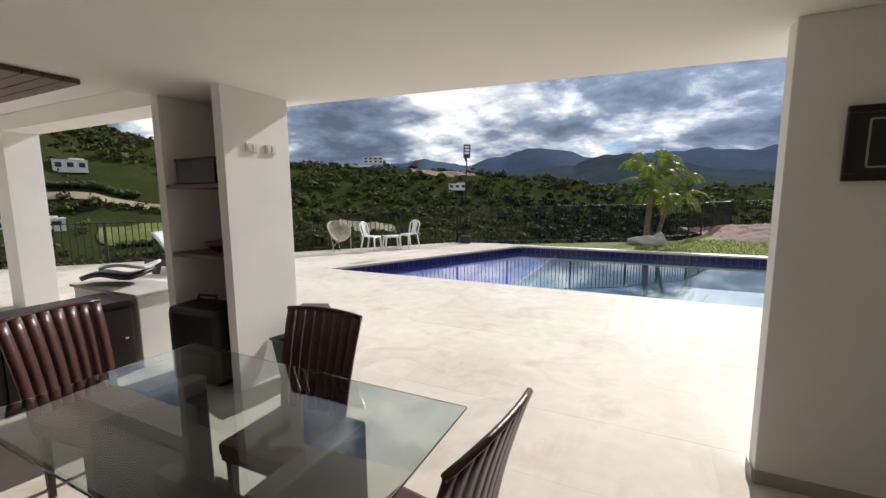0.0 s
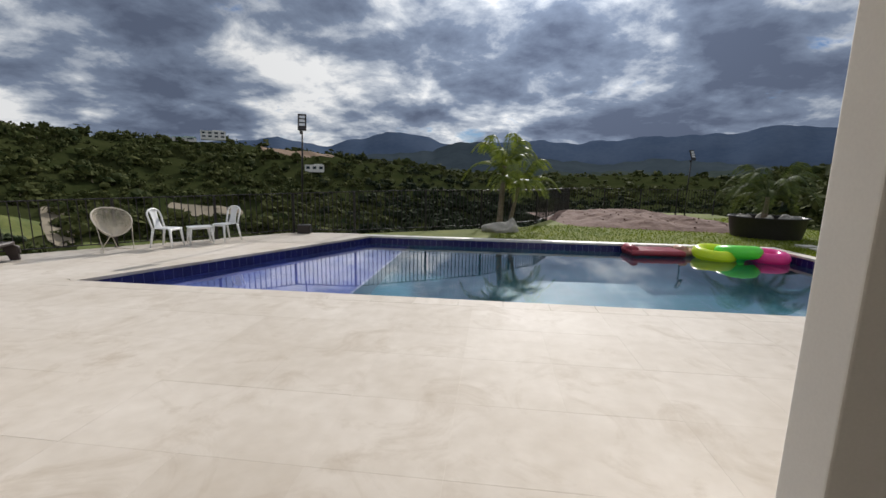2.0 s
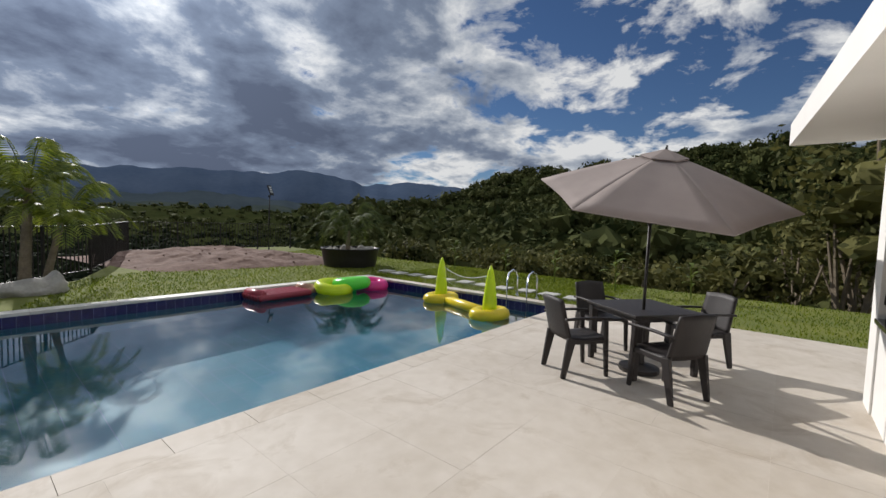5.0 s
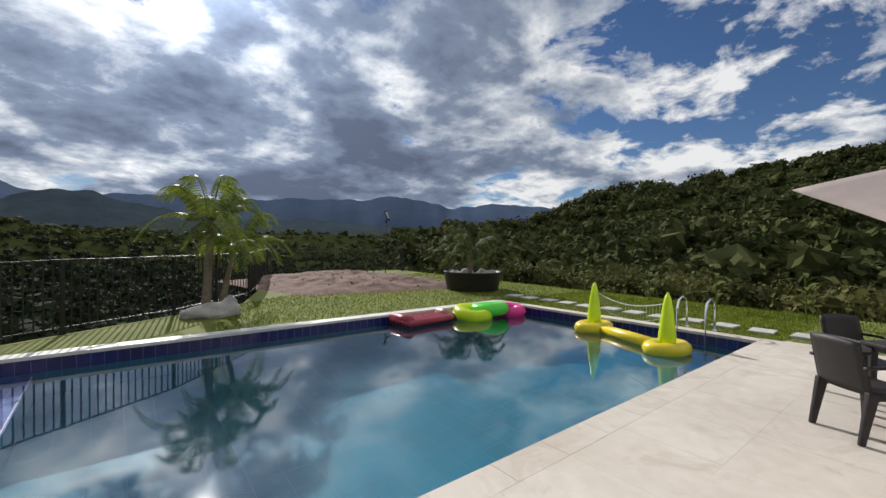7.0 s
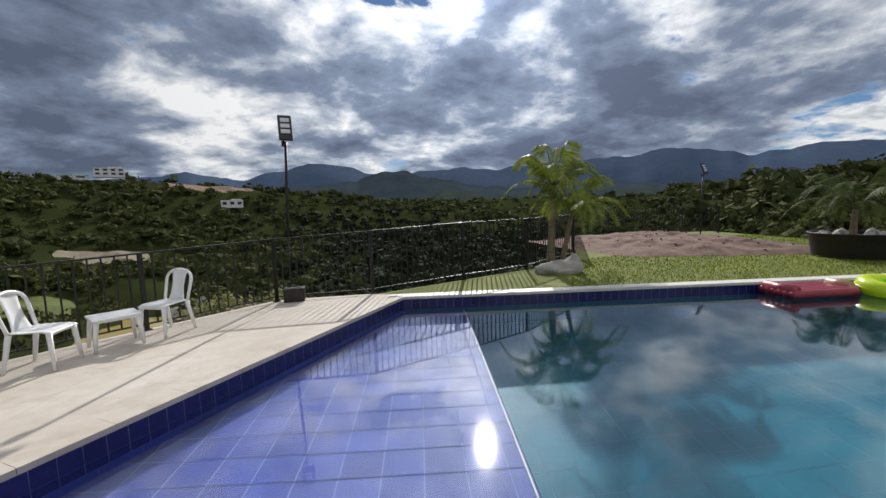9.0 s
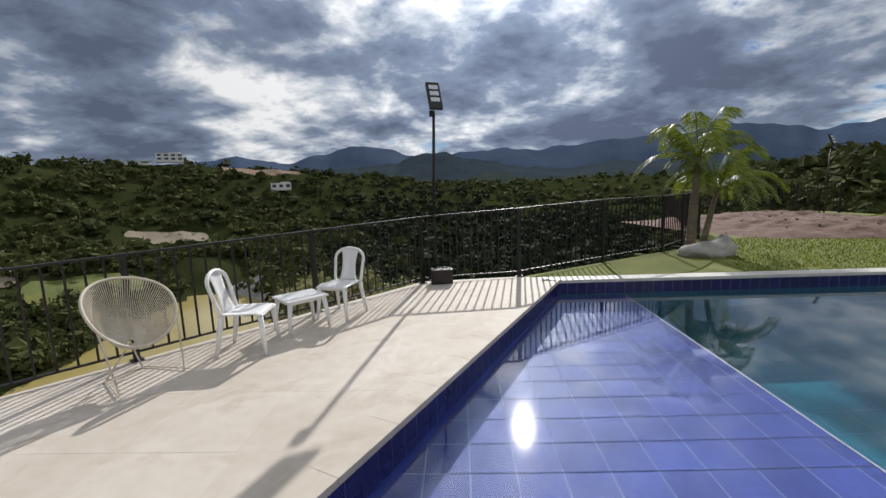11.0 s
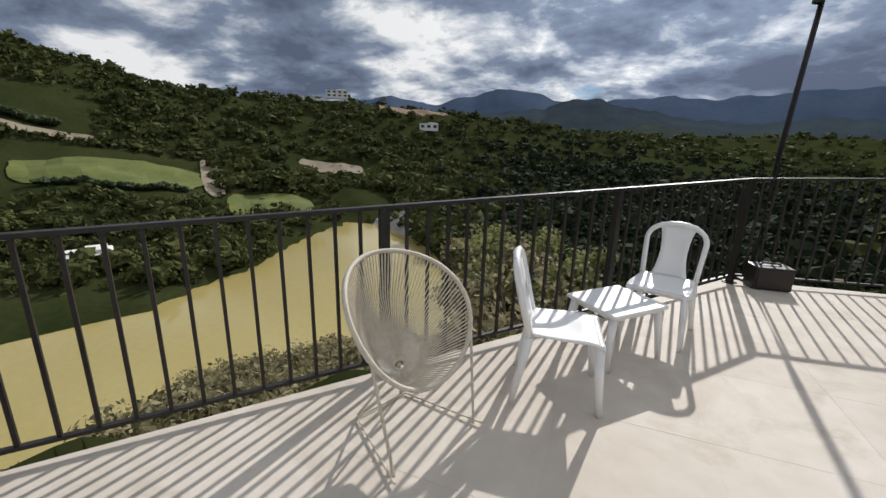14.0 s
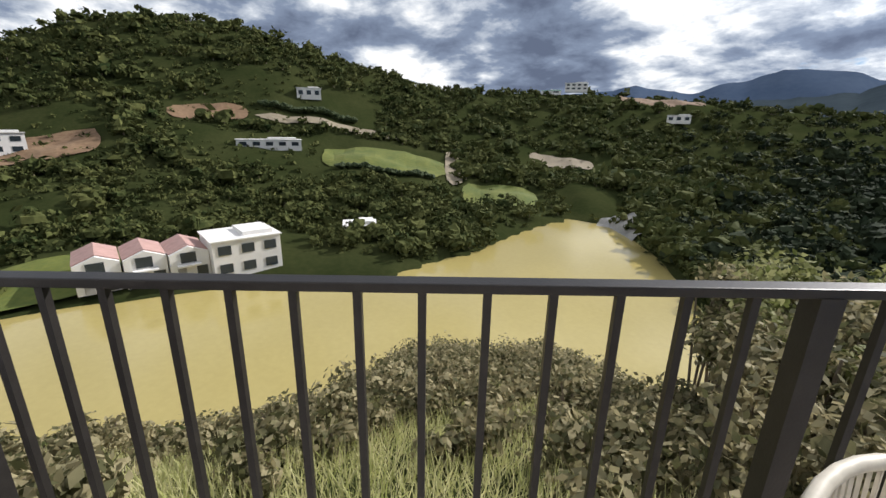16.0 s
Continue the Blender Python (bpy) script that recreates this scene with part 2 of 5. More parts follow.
M_leaf_mid = material("slope_leaf", (0.018, 0.030, 0.008), 0.75, scale=0.16, grain=1.0, bump=0, col2=(0.20, 0.185, 0.058), island=0.22, trans=0.25, spec=0.15)
M_leaf_light = material("pale_green_leaf", (0.12, 0.14, 0.04), 0.7, scale=0.5, grain=4, bump=0, col2=(0.33, 0.33, 0.15), island=0.5, trans=0.35, spec=0.15)
M_ground = material("hillside_scrub", (0.018, 0.026, 0.009), 1.0, scale=0.05, grain=0.9, bump=0.8, col2=(0.046, 0.051, 0.020), spec=0.0)
M_shaded_leaf = material("blue_green_conifer", (0.010, 0.018, 0.011), 0.9, scale=0.10, grain=0.7, bump=0, col2=(0.048, 0.060, 0.032), island=0.2, spec=0.05)
M_hill = material("haze_tinted_hill", (0.026, 0.038, 0.036), 1.0, scale=0.012, grain=0.08, bump=0.0, col2=(0.058, 0.070, 0.062), spec=0.0)
M_range = material("haze_tinted_range", (0.032, 0.045, 0.056), 1.0, scale=0.006, grain=0.04, bump=0.0, col2=(0.054, 0.070, 0.082), spec=0.0)
M_tub_palm = material("dark_palm_leaf", (0.030, 0.050, 0.012), 0.8, scale=1.5, grain=12, bump=0, col2=(0.11, 0.14, 0.03), island=0.35, trans=0.25)
M_mountain = material("haze_blue_mountain", (0.062, 0.092, 0.150), 1.0, scale=0.004, grain=0.03, bump=0.0, col2=(0.095, 0.128, 0.19), spec=0.0)
M_lake = material("murky_olive_lake", (0.39, 0.32, 0.12), 0.12, var=0.10, scale=0.03, grain=1.5, bump=0.03)
M_earth = material("bare_red_earth", (0.11, 0.06, 0.03), 0.95, scale=0.10, grain=0.8, bump=0.4, col2=(0.25, 0.16, 0.09))
M_field = material("mown_field", (0.055, 0.085, 0.010), 0.95, scale=0.15, grain=1.2, bump=0.4, col2=(0.14, 0.15, 0.025))
M_road = material("pale_dirt_road", (0.24, 0.20, 0.14), 0.95, scale=0.1, grain=1.5, bump=0.2)
M_housewall = material("white_render", (0.75, 0.73, 0.70), 0.8, var=0.08, scale=0.5, grain=6, bump=0.05)
M_roof = material("terracotta_roof", (0.42, 0.26, 0.23), 0.8, var=0.2, scale=1, grain=10)
M_window = material("dark_window", (0.03, 0.04, 0.05), 0.12, var=0.2, scale=1)
M_concrete = material("grey_concrete", (0.33, 0.32, 0.30), 0.85, var=0.2, scale=0.4, grain=5)
M_greenroof = material("green_sheet_roof", (0.05, 0.36, 0.20), 0.5, var=0.1, scale=1)
M_hedge = material("hedge", (0.02, 0.035, 0.01), 0.9, scale=0.5, grain=6, bump=0.5, col2=(0.05, 0.07, 0.02))
M_art = material("dark_canvas", (0.020, 0.017, 0.016), 0.4, var=0.2, scale=10)
M_art_shape = material("pale_paint", (0.55, 0.52, 0.48), 0.5, var=0.2, scale=14, grain=60)
M_lens = material("lamp_lens", (0.60, 0.62, 0.64), 0.2, var=0.1, scale=20)
M_switch = material("switch_plate", (0.66, 0.64, 0.60), 0.4, var=0.03)


def glass_material(name, tint, rough=0.0, ior=1.45, bump=0.0, scale=6.0, gloss=0.5):
    m = bpy.data.materials.new(name)
    m.use_nodes = True
    N, L = m.node_tree.nodes, m.node_tree.links
    b = N["Principled BSDF"]
    b.inputs["Base Color"].default_value = (*tint, 1)
    b.inputs["Transmission Weight"].default_value = 1.0
    b.inputs["Roughness"].default_value, b.inputs["IOR"].default_value = rough, ior
    b.inputs["Specular IOR Level"].default_value = gloss
    b.inputs["Coat Weight"].default_value, b.inputs["Coat IOR"].default_value = (0.6 if gloss > 0.5 else 0.0), 1.5
    b.inputs["Coat Roughness"].default_value = 0.05
    if bump:
        tc, n1, bp = N.new("ShaderNodeTexCoord"), N.new("ShaderNodeTexNoise"), N.new("ShaderNodeBump")
        n1.inputs["Scale"].default_value, n1.inputs["Detail"].default_value = scale, 2
        bp.inputs["Strength"].default_value, bp.inputs["Distance"].default_value = bump, 0.02
        L.new(tc.outputs["Object"], n1.inputs["Vector"])
        L.new(n1.outputs["Fac"], bp.inputs["Height"])
        L.new(bp.outputs[0], b.inputs["Normal"])
        L.new(bp.outputs[0], b.inputs["Coat Normal"])
    return m


M_water = glass_material("pool_water", (0.80, 0.93, 0.96), 0.0, 1.33, 0.016, 1.3, 1.0)
M_glass = glass_material("table_glass", (0.60, 0.68, 0.66), 0.0, 1.5)


# ---- building helpers ----
def part(name, bm, mat, parent=None, label="", smooth=False):
    me = bpy.data.meshes.new(name)
    bm.to_mesh(me)
    bm.free()
    me.materials.append(mat)
    if smooth:
        for p in me.polygons:
            p.use_smooth = True
    ob = new(name, me)
    if parent:
        ob.parent = parent
    if label:
        tagged(ob, label)
    return ob


def thing(name, m, label, category, group="", kind=""):
    ob = new(name)
    ob.empty_display_size = 0.1
    ob.matrix_basis = m
    return tagged(ob, label, category, group, kind)


def box(bm, c, s, rot=None, bevel=0.0, taper=1.0):
    """A box of size s at c, turned by the matrix rot, its lower end scaled by taper."""
    g = bmesh.ops.create_cube(bm, size=1)["verts"]
    for v in g:
        k = taper if v.co.z < 0 else 1.0
        v.co = Vector((v.co.x * s[0] * k, v.co.y * s[1] * k, v.co.z * s[2]))
    if bevel:
        edges = list({e for v in g for e in v.link_edges})
        out = bmesh.ops.bevel(bm, geom=edges, offset=bevel, segments=2, profile=0.6, affect="EDGES")
        g = list(set(out["verts"]) | {v for v in g if v.is_valid})
    for v in g:
        v.co = (rot @ v.co if rot else v.co) + Vector(c)
    return bm


def boxed(c, s, rot=None, bevel=0.0, taper=1.0):
    return box(bmesh.new(), c, s, rot, bevel, taper)


def tube(bm, pts, r, n=8, closed=False, r_end=None):
    """A round tube along the points."""
    pts = [Vector(p) for p in pts]
    rings, k = [], len(pts)
    ref = Vector((0, 0, 1))
    for i, p in enumerate(pts):
        a = pts[(i - 1) % k] if (closed or i > 0) else p
        b = pts[(i + 1) % k] if (closed or i < k - 1) else p
        d = (b - a).normalized()
        side = d.cross(ref)
        if side.length < 1e-3:
            side = d.cross(Vector((1, 0, 0)))
        side.normalize()
        upv = side.cross(d).normalized()
        rad = r if r_end is None else r + (r_end - r) * i / (k - 1)
        rings.append([bm.verts.new(p + rad * (math.cos(2 * math.pi * j / n) * side + math.sin(2 * math.pi * j / n) * upv)) for j in range(n)])
    for i in range(k if closed else k - 1):
        a, b = rings[i], rings[(i + 1) % k]
        for j in range(n):
            bm.faces.new((a[j], a[(j + 1) % n], b[(j + 1) % n], b[j]))
    if not closed:
        bm.faces.new(rings[0][::-1])
        bm.faces.new(rings[-1])
    return bm


def lathe(bm, profile, n=24, at=(0, 0, 0), cap=True):
    rings = []
    for r, z in profile:
        rings.append([bm.verts.new((at[0] + r * math.cos(2 * math.pi * j / n), at[1] + r * math.sin(2 * math.pi * j / n), at[2] + z)) for j in range(n)])
    for a, b in zip(rings, rings[1:]):
        for j in range(n):
            bm.faces.new((a[j], a[(j + 1) % n], b[(j + 1) % n], b[j]))
    if cap:
        bm.faces.new(rings[0][::-1])
        bm.faces.new(rings[-1])
    return bm


def prism(bm, poly, z0, z1):
    """An upright prism over a polygon (counter-clockwise)."""
    lo = [bm.verts.new((x, y, z0)) for x, y in poly]
    hi = [bm.verts.new((x, y, z1)) for x, y in poly]
    bm.faces.new(hi)
    bm.faces.new(lo[::-1])
    for i in range(len(poly)):
        j = (i + 1) % len(poly)
        bm.faces.new((lo[i], lo[j], hi[j], hi[i]))
    return bm


def slab(bm, f, nu, nv, thick):
    """A bent sheet with thickness: f(u, v) gives a point, u and v from 0 to 1."""
    grid = [[Vector(f(i / nu, j / nv)) for j in range(nv + 1)] for i in range(nu + 1)]
    nor = [[None] * (nv + 1) for _ in range(nu + 1)]
    for i in range(nu + 1):
        for j in range(nv + 1):
            du = grid[min(i + 1, nu)][j] - grid[max(i - 1, 0)][j]
            dv = grid[i][min(j + 1, nv)] - grid[i][max(j - 1, 0)]
            nor[i][j] = du.cross(dv).normalized()
    a = [[bm.verts.new(grid[i][j] + nor[i][j] * thick / 2) for j in range(nv + 1)] for i in range(nu + 1)]
    b = [[bm.verts.new(grid[i][j] - nor[i][j] * thick / 2) for j in range(nv + 1)] for i in range(nu + 1)]
    for i in range(nu):
        for j in range(nv):
            bm.faces.new((a[i][j], a[i + 1][j], a[i + 1][j + 1], a[i][j + 1]))
            bm.faces.new((b[i][j], b[i][j + 1], b[i + 1][j + 1], b[i + 1][j]))
    for i in range(nu):
        bm.faces.new((a[i][0], b[i][0], b[i + 1][0], a[i + 1][0]))
        bm.faces.new((a[i + 1][nv], b[i + 1][nv], b[i][nv], a[i][nv]))
    for j in range(nv):
        bm.faces.new((a[0][j + 1], b[0][j + 1], b[0][j], a[0][j]))
        bm.faces.new((a[nu][j], b[nu][j], b[nu][j + 1], a[nu][j + 1]))
    return bm


def clip(poly, other):
    """The part of a convex polygon inside another convex one, both counter-clockwise."""
    out = list(poly)
    for i in range(len(other)):
        (ax, ay), (bx, by) = other[i], other[(i + 1) % len(other)]
        src, out = out, []
        for k in range(len(src)):
            p, q = src[k], src[(k + 1) % len(src)]
            sp = (bx - ax) * (p[1] - ay) - (by - ay) * (p[0] - ax)
            sq = (bx - ax) * (q[1] - ay) - (by - ay) * (q[0] - ax)
            if sp >= 0:
                out.append(p)
            if (sp >= 0) != (sq >= 0):
                t = sp / (sp - sq)
                out.append((p[0] + t * (q[0] - p[0]), p[1] + t * (q[1] - p[1])))
        if len(out) < 3:
            return []
    return out


def rot_z(deg):
    return Matrix.Rotation(radians(deg), 3, "Z")


def soup(name, verts, faces, mat, label, category, kind="stuff", smooth=False):
    """One mesh of many loose pieces, from arrays of corners and of faces with four corners each."""
    me = bpy.data.meshes.new(name)
    verts, faces = np.asarray(verts, dtype=np.float32), np.asarray(faces, dtype=np.int32)
    me.vertices.add(len(verts))
    me.vertices.foreach_set("co", verts.ravel())
    me.loops.add(faces.size)
    me.loops.foreach_set("vertex_index", faces.ravel())
    me.polygons.add(len(faces))
    me.polygons.foreach_set("loop_start", np.arange(0, faces.size, 4, dtype=np.int32))
    me.polygons.foreach_set("use_smooth", np.full(len(faces), smooth))
    me.update(calc_edges=True)
    me.materials.append(mat)
    return tagged(new(name, me), label, category, kind=kind)


# ---- terrain ----
C0 = (-2.0, 8.0)
PLATEAU = [(-16, -14), (12.2, -14), (12.2, 24), (7, 28), (5, 26), (1.8, 17.6), (-3.4, 14.25), (-5.4, 14.05), (-16, 1.2)]
LAKE_AZ = np.radians([18, 22, 27, 31, 36, 42, 48, 60, 70, 80, 102, 125])
LAKE_R = np.array([62, 78, 108, 128, 131, 112, 92, 77, 77, 78, 84, 84])
LAKE_Z = -25.0
# x, y, height, spread across, spread along, turn
HILLS = [
    (-345, 40, 79, 95, 90, 0), (-275, 150, 24, 60, 70, 0), (-260, 270, 17, 70, 70, 0), (-255, 375, 36, 120, 110, 0), (-120, 470, 20, 110, 120, 0),
    (-20, 640, 16, 130, 120, 0), (260, 700, 22, 150, 120, 0), (150, 92, 10, 42, 52, 0), (155, 20, 17, 50, 55, 0),
    (150, -70, 13, 55, 80, 0), (420, 420, 8, 150, 150, 0),
]


def outside(x, y):
    """How far a point lies outside the terrace."""
    d = np.full(np.shape(x), -1e9)
    for i in range(len(PLATEAU)):
        (ax, ay), (bx, by) = PLATEAU[i], PLATEAU[(i + 1) % len(PLATEAU)]
        n = math.hypot(bx - ax, by - ay)
        if PLATEAU[i] != (7, 28) and PLATEAU[i] != (5, 26):
            d = np.maximum(d, ((by - ay) * (x - ax) - (bx - ax) * (y - ay)) / n)
    return d


def ripple(x, y, wave):
    k = 2 * math.pi / wave
    return (np.sin(k * x + 1.3 * np.sin(k * 0.7 * y)) + np.sin(k * 1.31 * y + 1.7 * np.sin(k * 0.83 * x + 2)) + 0.5 * np.sin(k * 2.3 * (x + y))) / 2.5


def height(x, y):
    x, y = np.asarray(x, float), np.asarray(y, float)
    d = outside(x, y)
    az, r = np.arctan2(-(x - C0[0]), y - C0[1]), np.hypot(x - C0[0], y - C0[1])
    east = 1 / (1 + np.exp(-(x - 10 - np.maximum(0, y - 20) * 0.6) / 6.0))
    floor = -25.0 * (1 - east) - 3.0 * east
    t = np.clip(d / (46 - 26 * east), 0, 1)
    z = floor * (t * t * (3 - 2 * t)) ** 0.8
    along = -(x + 5.32) * 0.642 - (y - 13.74) * 0.767
    grade = 0.52 + 0.27 * np.clip((along - 7.5) / 4, 0, 1)
    steep = -2.6 * np.clip(d / 1.6, 0, 1) - grade * np.maximum(d - 1.6, 0)
    z = np.minimum(z, np.maximum(steep, -25.0) * (1 - east))
    for hx, hy, h, sa, sb, _ in HILLS:
        z = z + h * np.exp(-((x - hx) / sa) ** 2 / 2 - ((y - hy) / sb) ** 2 / 2) * np.clip(d / 40, 0, 1)
    far = np.clip((r - 900) / 1500, 0, 1)
    z = z + 18 * np.clip((r - 300) / 600, 0, 1)
    z = z + np.clip(d / 60, 0, 1) * (ripple(x, y, 90) * 2.5 + ripple(x + 40, y - 13, 31) * 0.9)
    z = z * (1 - far) + far * 10
    shore = np.interp(az, LAKE_AZ, LAKE_R, left=0, right=0)
    lake = np.clip(np.minimum((shore - r) / 5, (r - 34) / 5), -1, 1)
    z = np.where(lake > 0, -25 - 2.0 * lake, z)
    bank = np.where((shore > 0) & (lake <= 0), np.clip((r - shore) / 14, 0, 1), 1)
    z = np.where((bank < 1) & (r > 40), (LAKE_Z + 0.6) * (1 - bank) + np.maximum(z, LAKE_Z + 0.8) * bank, z)
    under = np.clip((-d - 0.25) / 0.8, 0, 1)
    return np.where(d < 0, -0.06 - 3.2 * under, np.minimum(z, z - 0.06))


def build_terrain():
    na, radii = 420, np.concatenate([np.linspace(0.5, 40, 70), 40 * (1.052 ** np.arange(1, 90))])
    a = np.linspace(0, 2 * math.pi, na, endpoint=False)
    R, A = np.meshgrid(radii, a, indexing="ij")
    X, Y = C0[0] + R * np.sin(A), C0[1] + R * np.cos(A)
    V = np.stack([X, Y, height(X, Y)], -1).reshape(-1, 3)
    i, j = np.meshgrid(np.arange(len(radii) - 1), np.arange(na), indexing="ij")
    k = (j + 1) % na
    F = np.stack([i * na + j, i * na + k, (i + 1) * na + k, (i + 1) * na + j], -1).reshape(-1, 4)[:, ::-1]
    ob = soup("ground", V, F, M_ground, "brush-covered valley sides falling away from the terrace", "ground", "structure")
    for p in ob.data.polygons:
        p.use_smooth = True


build_terrain()


def polar(az, r, z=0.0):
    return (C0[0] - r * math.sin(radians(az)), C0[1] + r * math.cos(radians(az)), z)


lake_bm = bmesh.new()
ring = [polar(math.degrees(a), r + 3, LAKE_Z) for a, r in zip(LAKE_AZ, LAKE_R)] + [polar(a, 30, LAKE_Z) for a in (125, 100, 80, 60, 40, 18)]
lake_bm.faces.new([lake_bm.verts.new(p) for p in ring])
tagged(part("water_lake", lake_bm, M_lake), "still muddy olive-yellow lake in the valley", "lake", kind="structure")


def build_mountains():
    """Far ranges, one behind the other, along the horizon; their blue is painted haze."""
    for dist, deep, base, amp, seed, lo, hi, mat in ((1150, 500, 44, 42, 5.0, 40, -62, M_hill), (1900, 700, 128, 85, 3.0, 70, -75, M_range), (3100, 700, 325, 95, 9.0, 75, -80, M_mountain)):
        n, verts, faces = 260, [], []
        for i in range(n):
            az = lo + (hi - lo) * i / (n - 1)
            crest = base + amp * (noise.fractal(Vector((az * 0.11 + seed, seed, 0)), 0.9, 2.1, 5) * 0.75)
            if dist > 3000:
                crest += 50 * math.exp(-((az - 12) / 6) ** 2) + 60 * math.exp(-((az + 26) / 10) ** 2) + 25 * math.exp(-((az + 45) / 9) ** 2) - 40 * math.exp(-((az - 40) / 14) ** 2)
            if 1500 < dist < 3000:
                crest += 85 * math.exp(-((az - 3) / 7) ** 2)
            if dist < 3000:
                crest -= base * 0.5 * math.exp(-((az + 38) / 8) ** 2)
            crest -= 7 * max(0, az - 34)
            for f in range(6):
                u = f / 5
                wob = amp * 0.5 * noise.noise(Vector((az * 0.3 + seed, u * 3, 1))) * u * (1 - u) * 2
                verts.append(polar(az, dist + deep * u + wob * 3, -20 + (crest + 20) * u ** 0.8 + wob))
        for i in range(n - 1):
            for f in range(5):
                a = i * 6 + f
                faces.append((a, a + 6, a + 7, a + 1))
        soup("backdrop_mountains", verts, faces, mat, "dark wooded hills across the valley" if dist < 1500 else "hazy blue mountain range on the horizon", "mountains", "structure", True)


build_mountains()

# ---- pool and terrace ----
POOL = [(-5.94, 7.67), (7.9, 7.67), (7.62, 13.66), (-2.99, 13.66)]
LEDGE_X, WATER_Z, LEDGE_Z, DEEP_Z = -1.83, -0.2, -0.55, -1.5
DECKS = [
    [(-14, -6), (8.3, -6), (8.3, 7.4), (-14, 7.4)],
    [(-10.55, 7.4), (-6.22, 7.4), (-3.16, 13.88), (-3.62, 14.05), (-5.35, 13.85)],
]
DECKS[0] = clip(DECKS[0], [(-14.5, -6), (8.4, -6), (8.4, 7.41), (-10.55, 7.41), (-14.5, 2.75)])

floor = tagged(new("floor"), "cream stone terrace tiles with faint stains", "floor", kind="structure")
base = bmesh.new()
for poly in DECKS:
    prism(base, poly, -0.28, -0.001)
part("screed", base, M_grout, floor)

# coping stones round the pool
coping = tagged(new("trim_coping"), "pale stone coping round the pool", "coping", kind="structure")
for i in range(4):
    a, b = Vector(POOL[i]), Vector(POOL[(i + 1) % 4])
    d = (b - a).normalized()
    out = Vector((d.y, -d.x))
    w = 0.27
    n = max(1, round((b - a).length / 0.6))
    lap = 0.29 if i in (0, 2) else 0.0
    for k in range(n):
        p, q = a + (b - a) * k / n, a + (b - a) * (k + 1) / n
        if i in (0, 2):
            if k == 0:
                p = p - d * lap
            if k == n - 1:
                q = q + d * lap
        p2, q2 = p + d * 0.002, q - d * 0.002
        o = out * w
        bm = prism(bmesh.new(), [tuple(p2 + o), tuple(q2 + o), tuple(q2 - out * 0.02), tuple(p2 - out * 0.02)], -0.05, 0.001)
        part("coping_stone", bm, M_tile if i != 2 else M_coping, coping)

basin = tagged(new("floor_pool_basin"), "pool basin tiled navy, violet blue and turquoise", "pool", kind="structure")


def wall_tiles(name, a, b, z0, z1, mat, size, parent, gap=0.006):
    """Upright tiles along the line from a to b, joined in one mesh, facing to the left of the line."""
    a, b = Vector(a), Vector(b)
    d = (b - a).normalized()
    nrm = Vector((-d.y, d.x))
    bm = bmesh.new()
    n, m = max(1, round((b - a).length / size)), max(1, round((z1 - z0) / size))
    for i in range(n):
        for j in range(m):
            p, q = a + d * ((b - a).length * i / n + gap / 2), a + d * ((b - a).length * (i + 1) / n - gap / 2)
            lo, hi = z0 + (z1 - z0) * j / m + gap / 2, z0 + (z1 - z0) * (j + 1) / m - gap / 2
            f, g = p + nrm * 0.006, q + nrm * 0.006
            bm.faces.new([bm.verts.new(v) for v in ((f.x, f.y, lo), (g.x, g.y, lo), (g.x, g.y, hi), (f.x, f.y, hi))])
    return tagged(part(name, bm, mat, parent), kind="stuff")


def floor_tiles(name, poly, z, mat, size, parent, gap=0.012):
    xs, ys = [p[0] for p in poly], [p[1] for p in poly]
    bm = bmesh.new()
    for i in range(int((max(xs) - min(xs)) / size) + 1):
        for j in range(int((max(ys) - min(ys)) / size) + 1):
            x, y = min(xs) + i * size, min(ys) + j * size
            cell = clip([(x, y), (x + size - gap, y), (x + size - gap, y + size - gap), (x, y + size - gap)], poly)
            if len(cell) > 2:
                bm.faces.new([bm.verts.new((u, v, z)) for u, v in cell])
    return tagged(part(name, bm, mat, parent), kind="stuff")


shell = bmesh.new()
for i in range(4):
    a, b = Vector(POOL[i]), Vector(POOL[(i + 1) % 4])
    d = (b - a).normalized()
    o = Vector((d.y, -d.x)) * 0.2
    prism(shell, [tuple(a + o - d * 0.2), tuple(b + o + d * 0.2), tuple(b), tuple(a)], -1.7, -0.052)
prism(shell, [(-6.2, 7.5), (8, 7.5), (8, 13.8), (-6, 13.8)], -1.9, DEEP_Z - 0.006)
left_poly = [POOL[0], (LEDGE_X, 7.67), (LEDGE_X, 13.66), POOL[3]]
prism(shell, left_poly, DEEP_Z - 0.01, LEDGE_Z - 0.006)
part("shell", shell, M_joint, basin)
floor_tiles("shallow_tiles", left_poly, LEDGE_Z, M_shallow, 0.33, basin, 0.014)
floor_tiles("deep_tiles", [(LEDGE_X, 7.67), POOL[1], POOL[2], (LEDGE_X, 13.66)], DEEP_Z, M_deep, 0.33, basin, 0.005)
part("ledge_edge", boxed((LEDGE_X - 0.02, 10.665, LEDGE_Z + 0.004), (0.014, 5.97, 0.012)), M_coping, basin, "pale edge line of the shallow ledge")
wall_tiles("ledge_tiles", (LEDGE_X, 13.66), (LEDGE_X, 7.67), DEEP_Z, LEDGE_Z, M_deep, 0.33, basin)
for i in range(4):
    wall_tiles("waterline_tiles", POOL[i], POOL[(i + 1) % 4], -0.40, -0.052, M_navy, 0.16, basin)
    wall_tiles("wall_tiles", POOL[i], POOL[(i + 1) % 4], DEEP_Z, -0.40, M_shallow if i == 3 else M_deep, 0.33, basin)
wbm = bmesh.new()
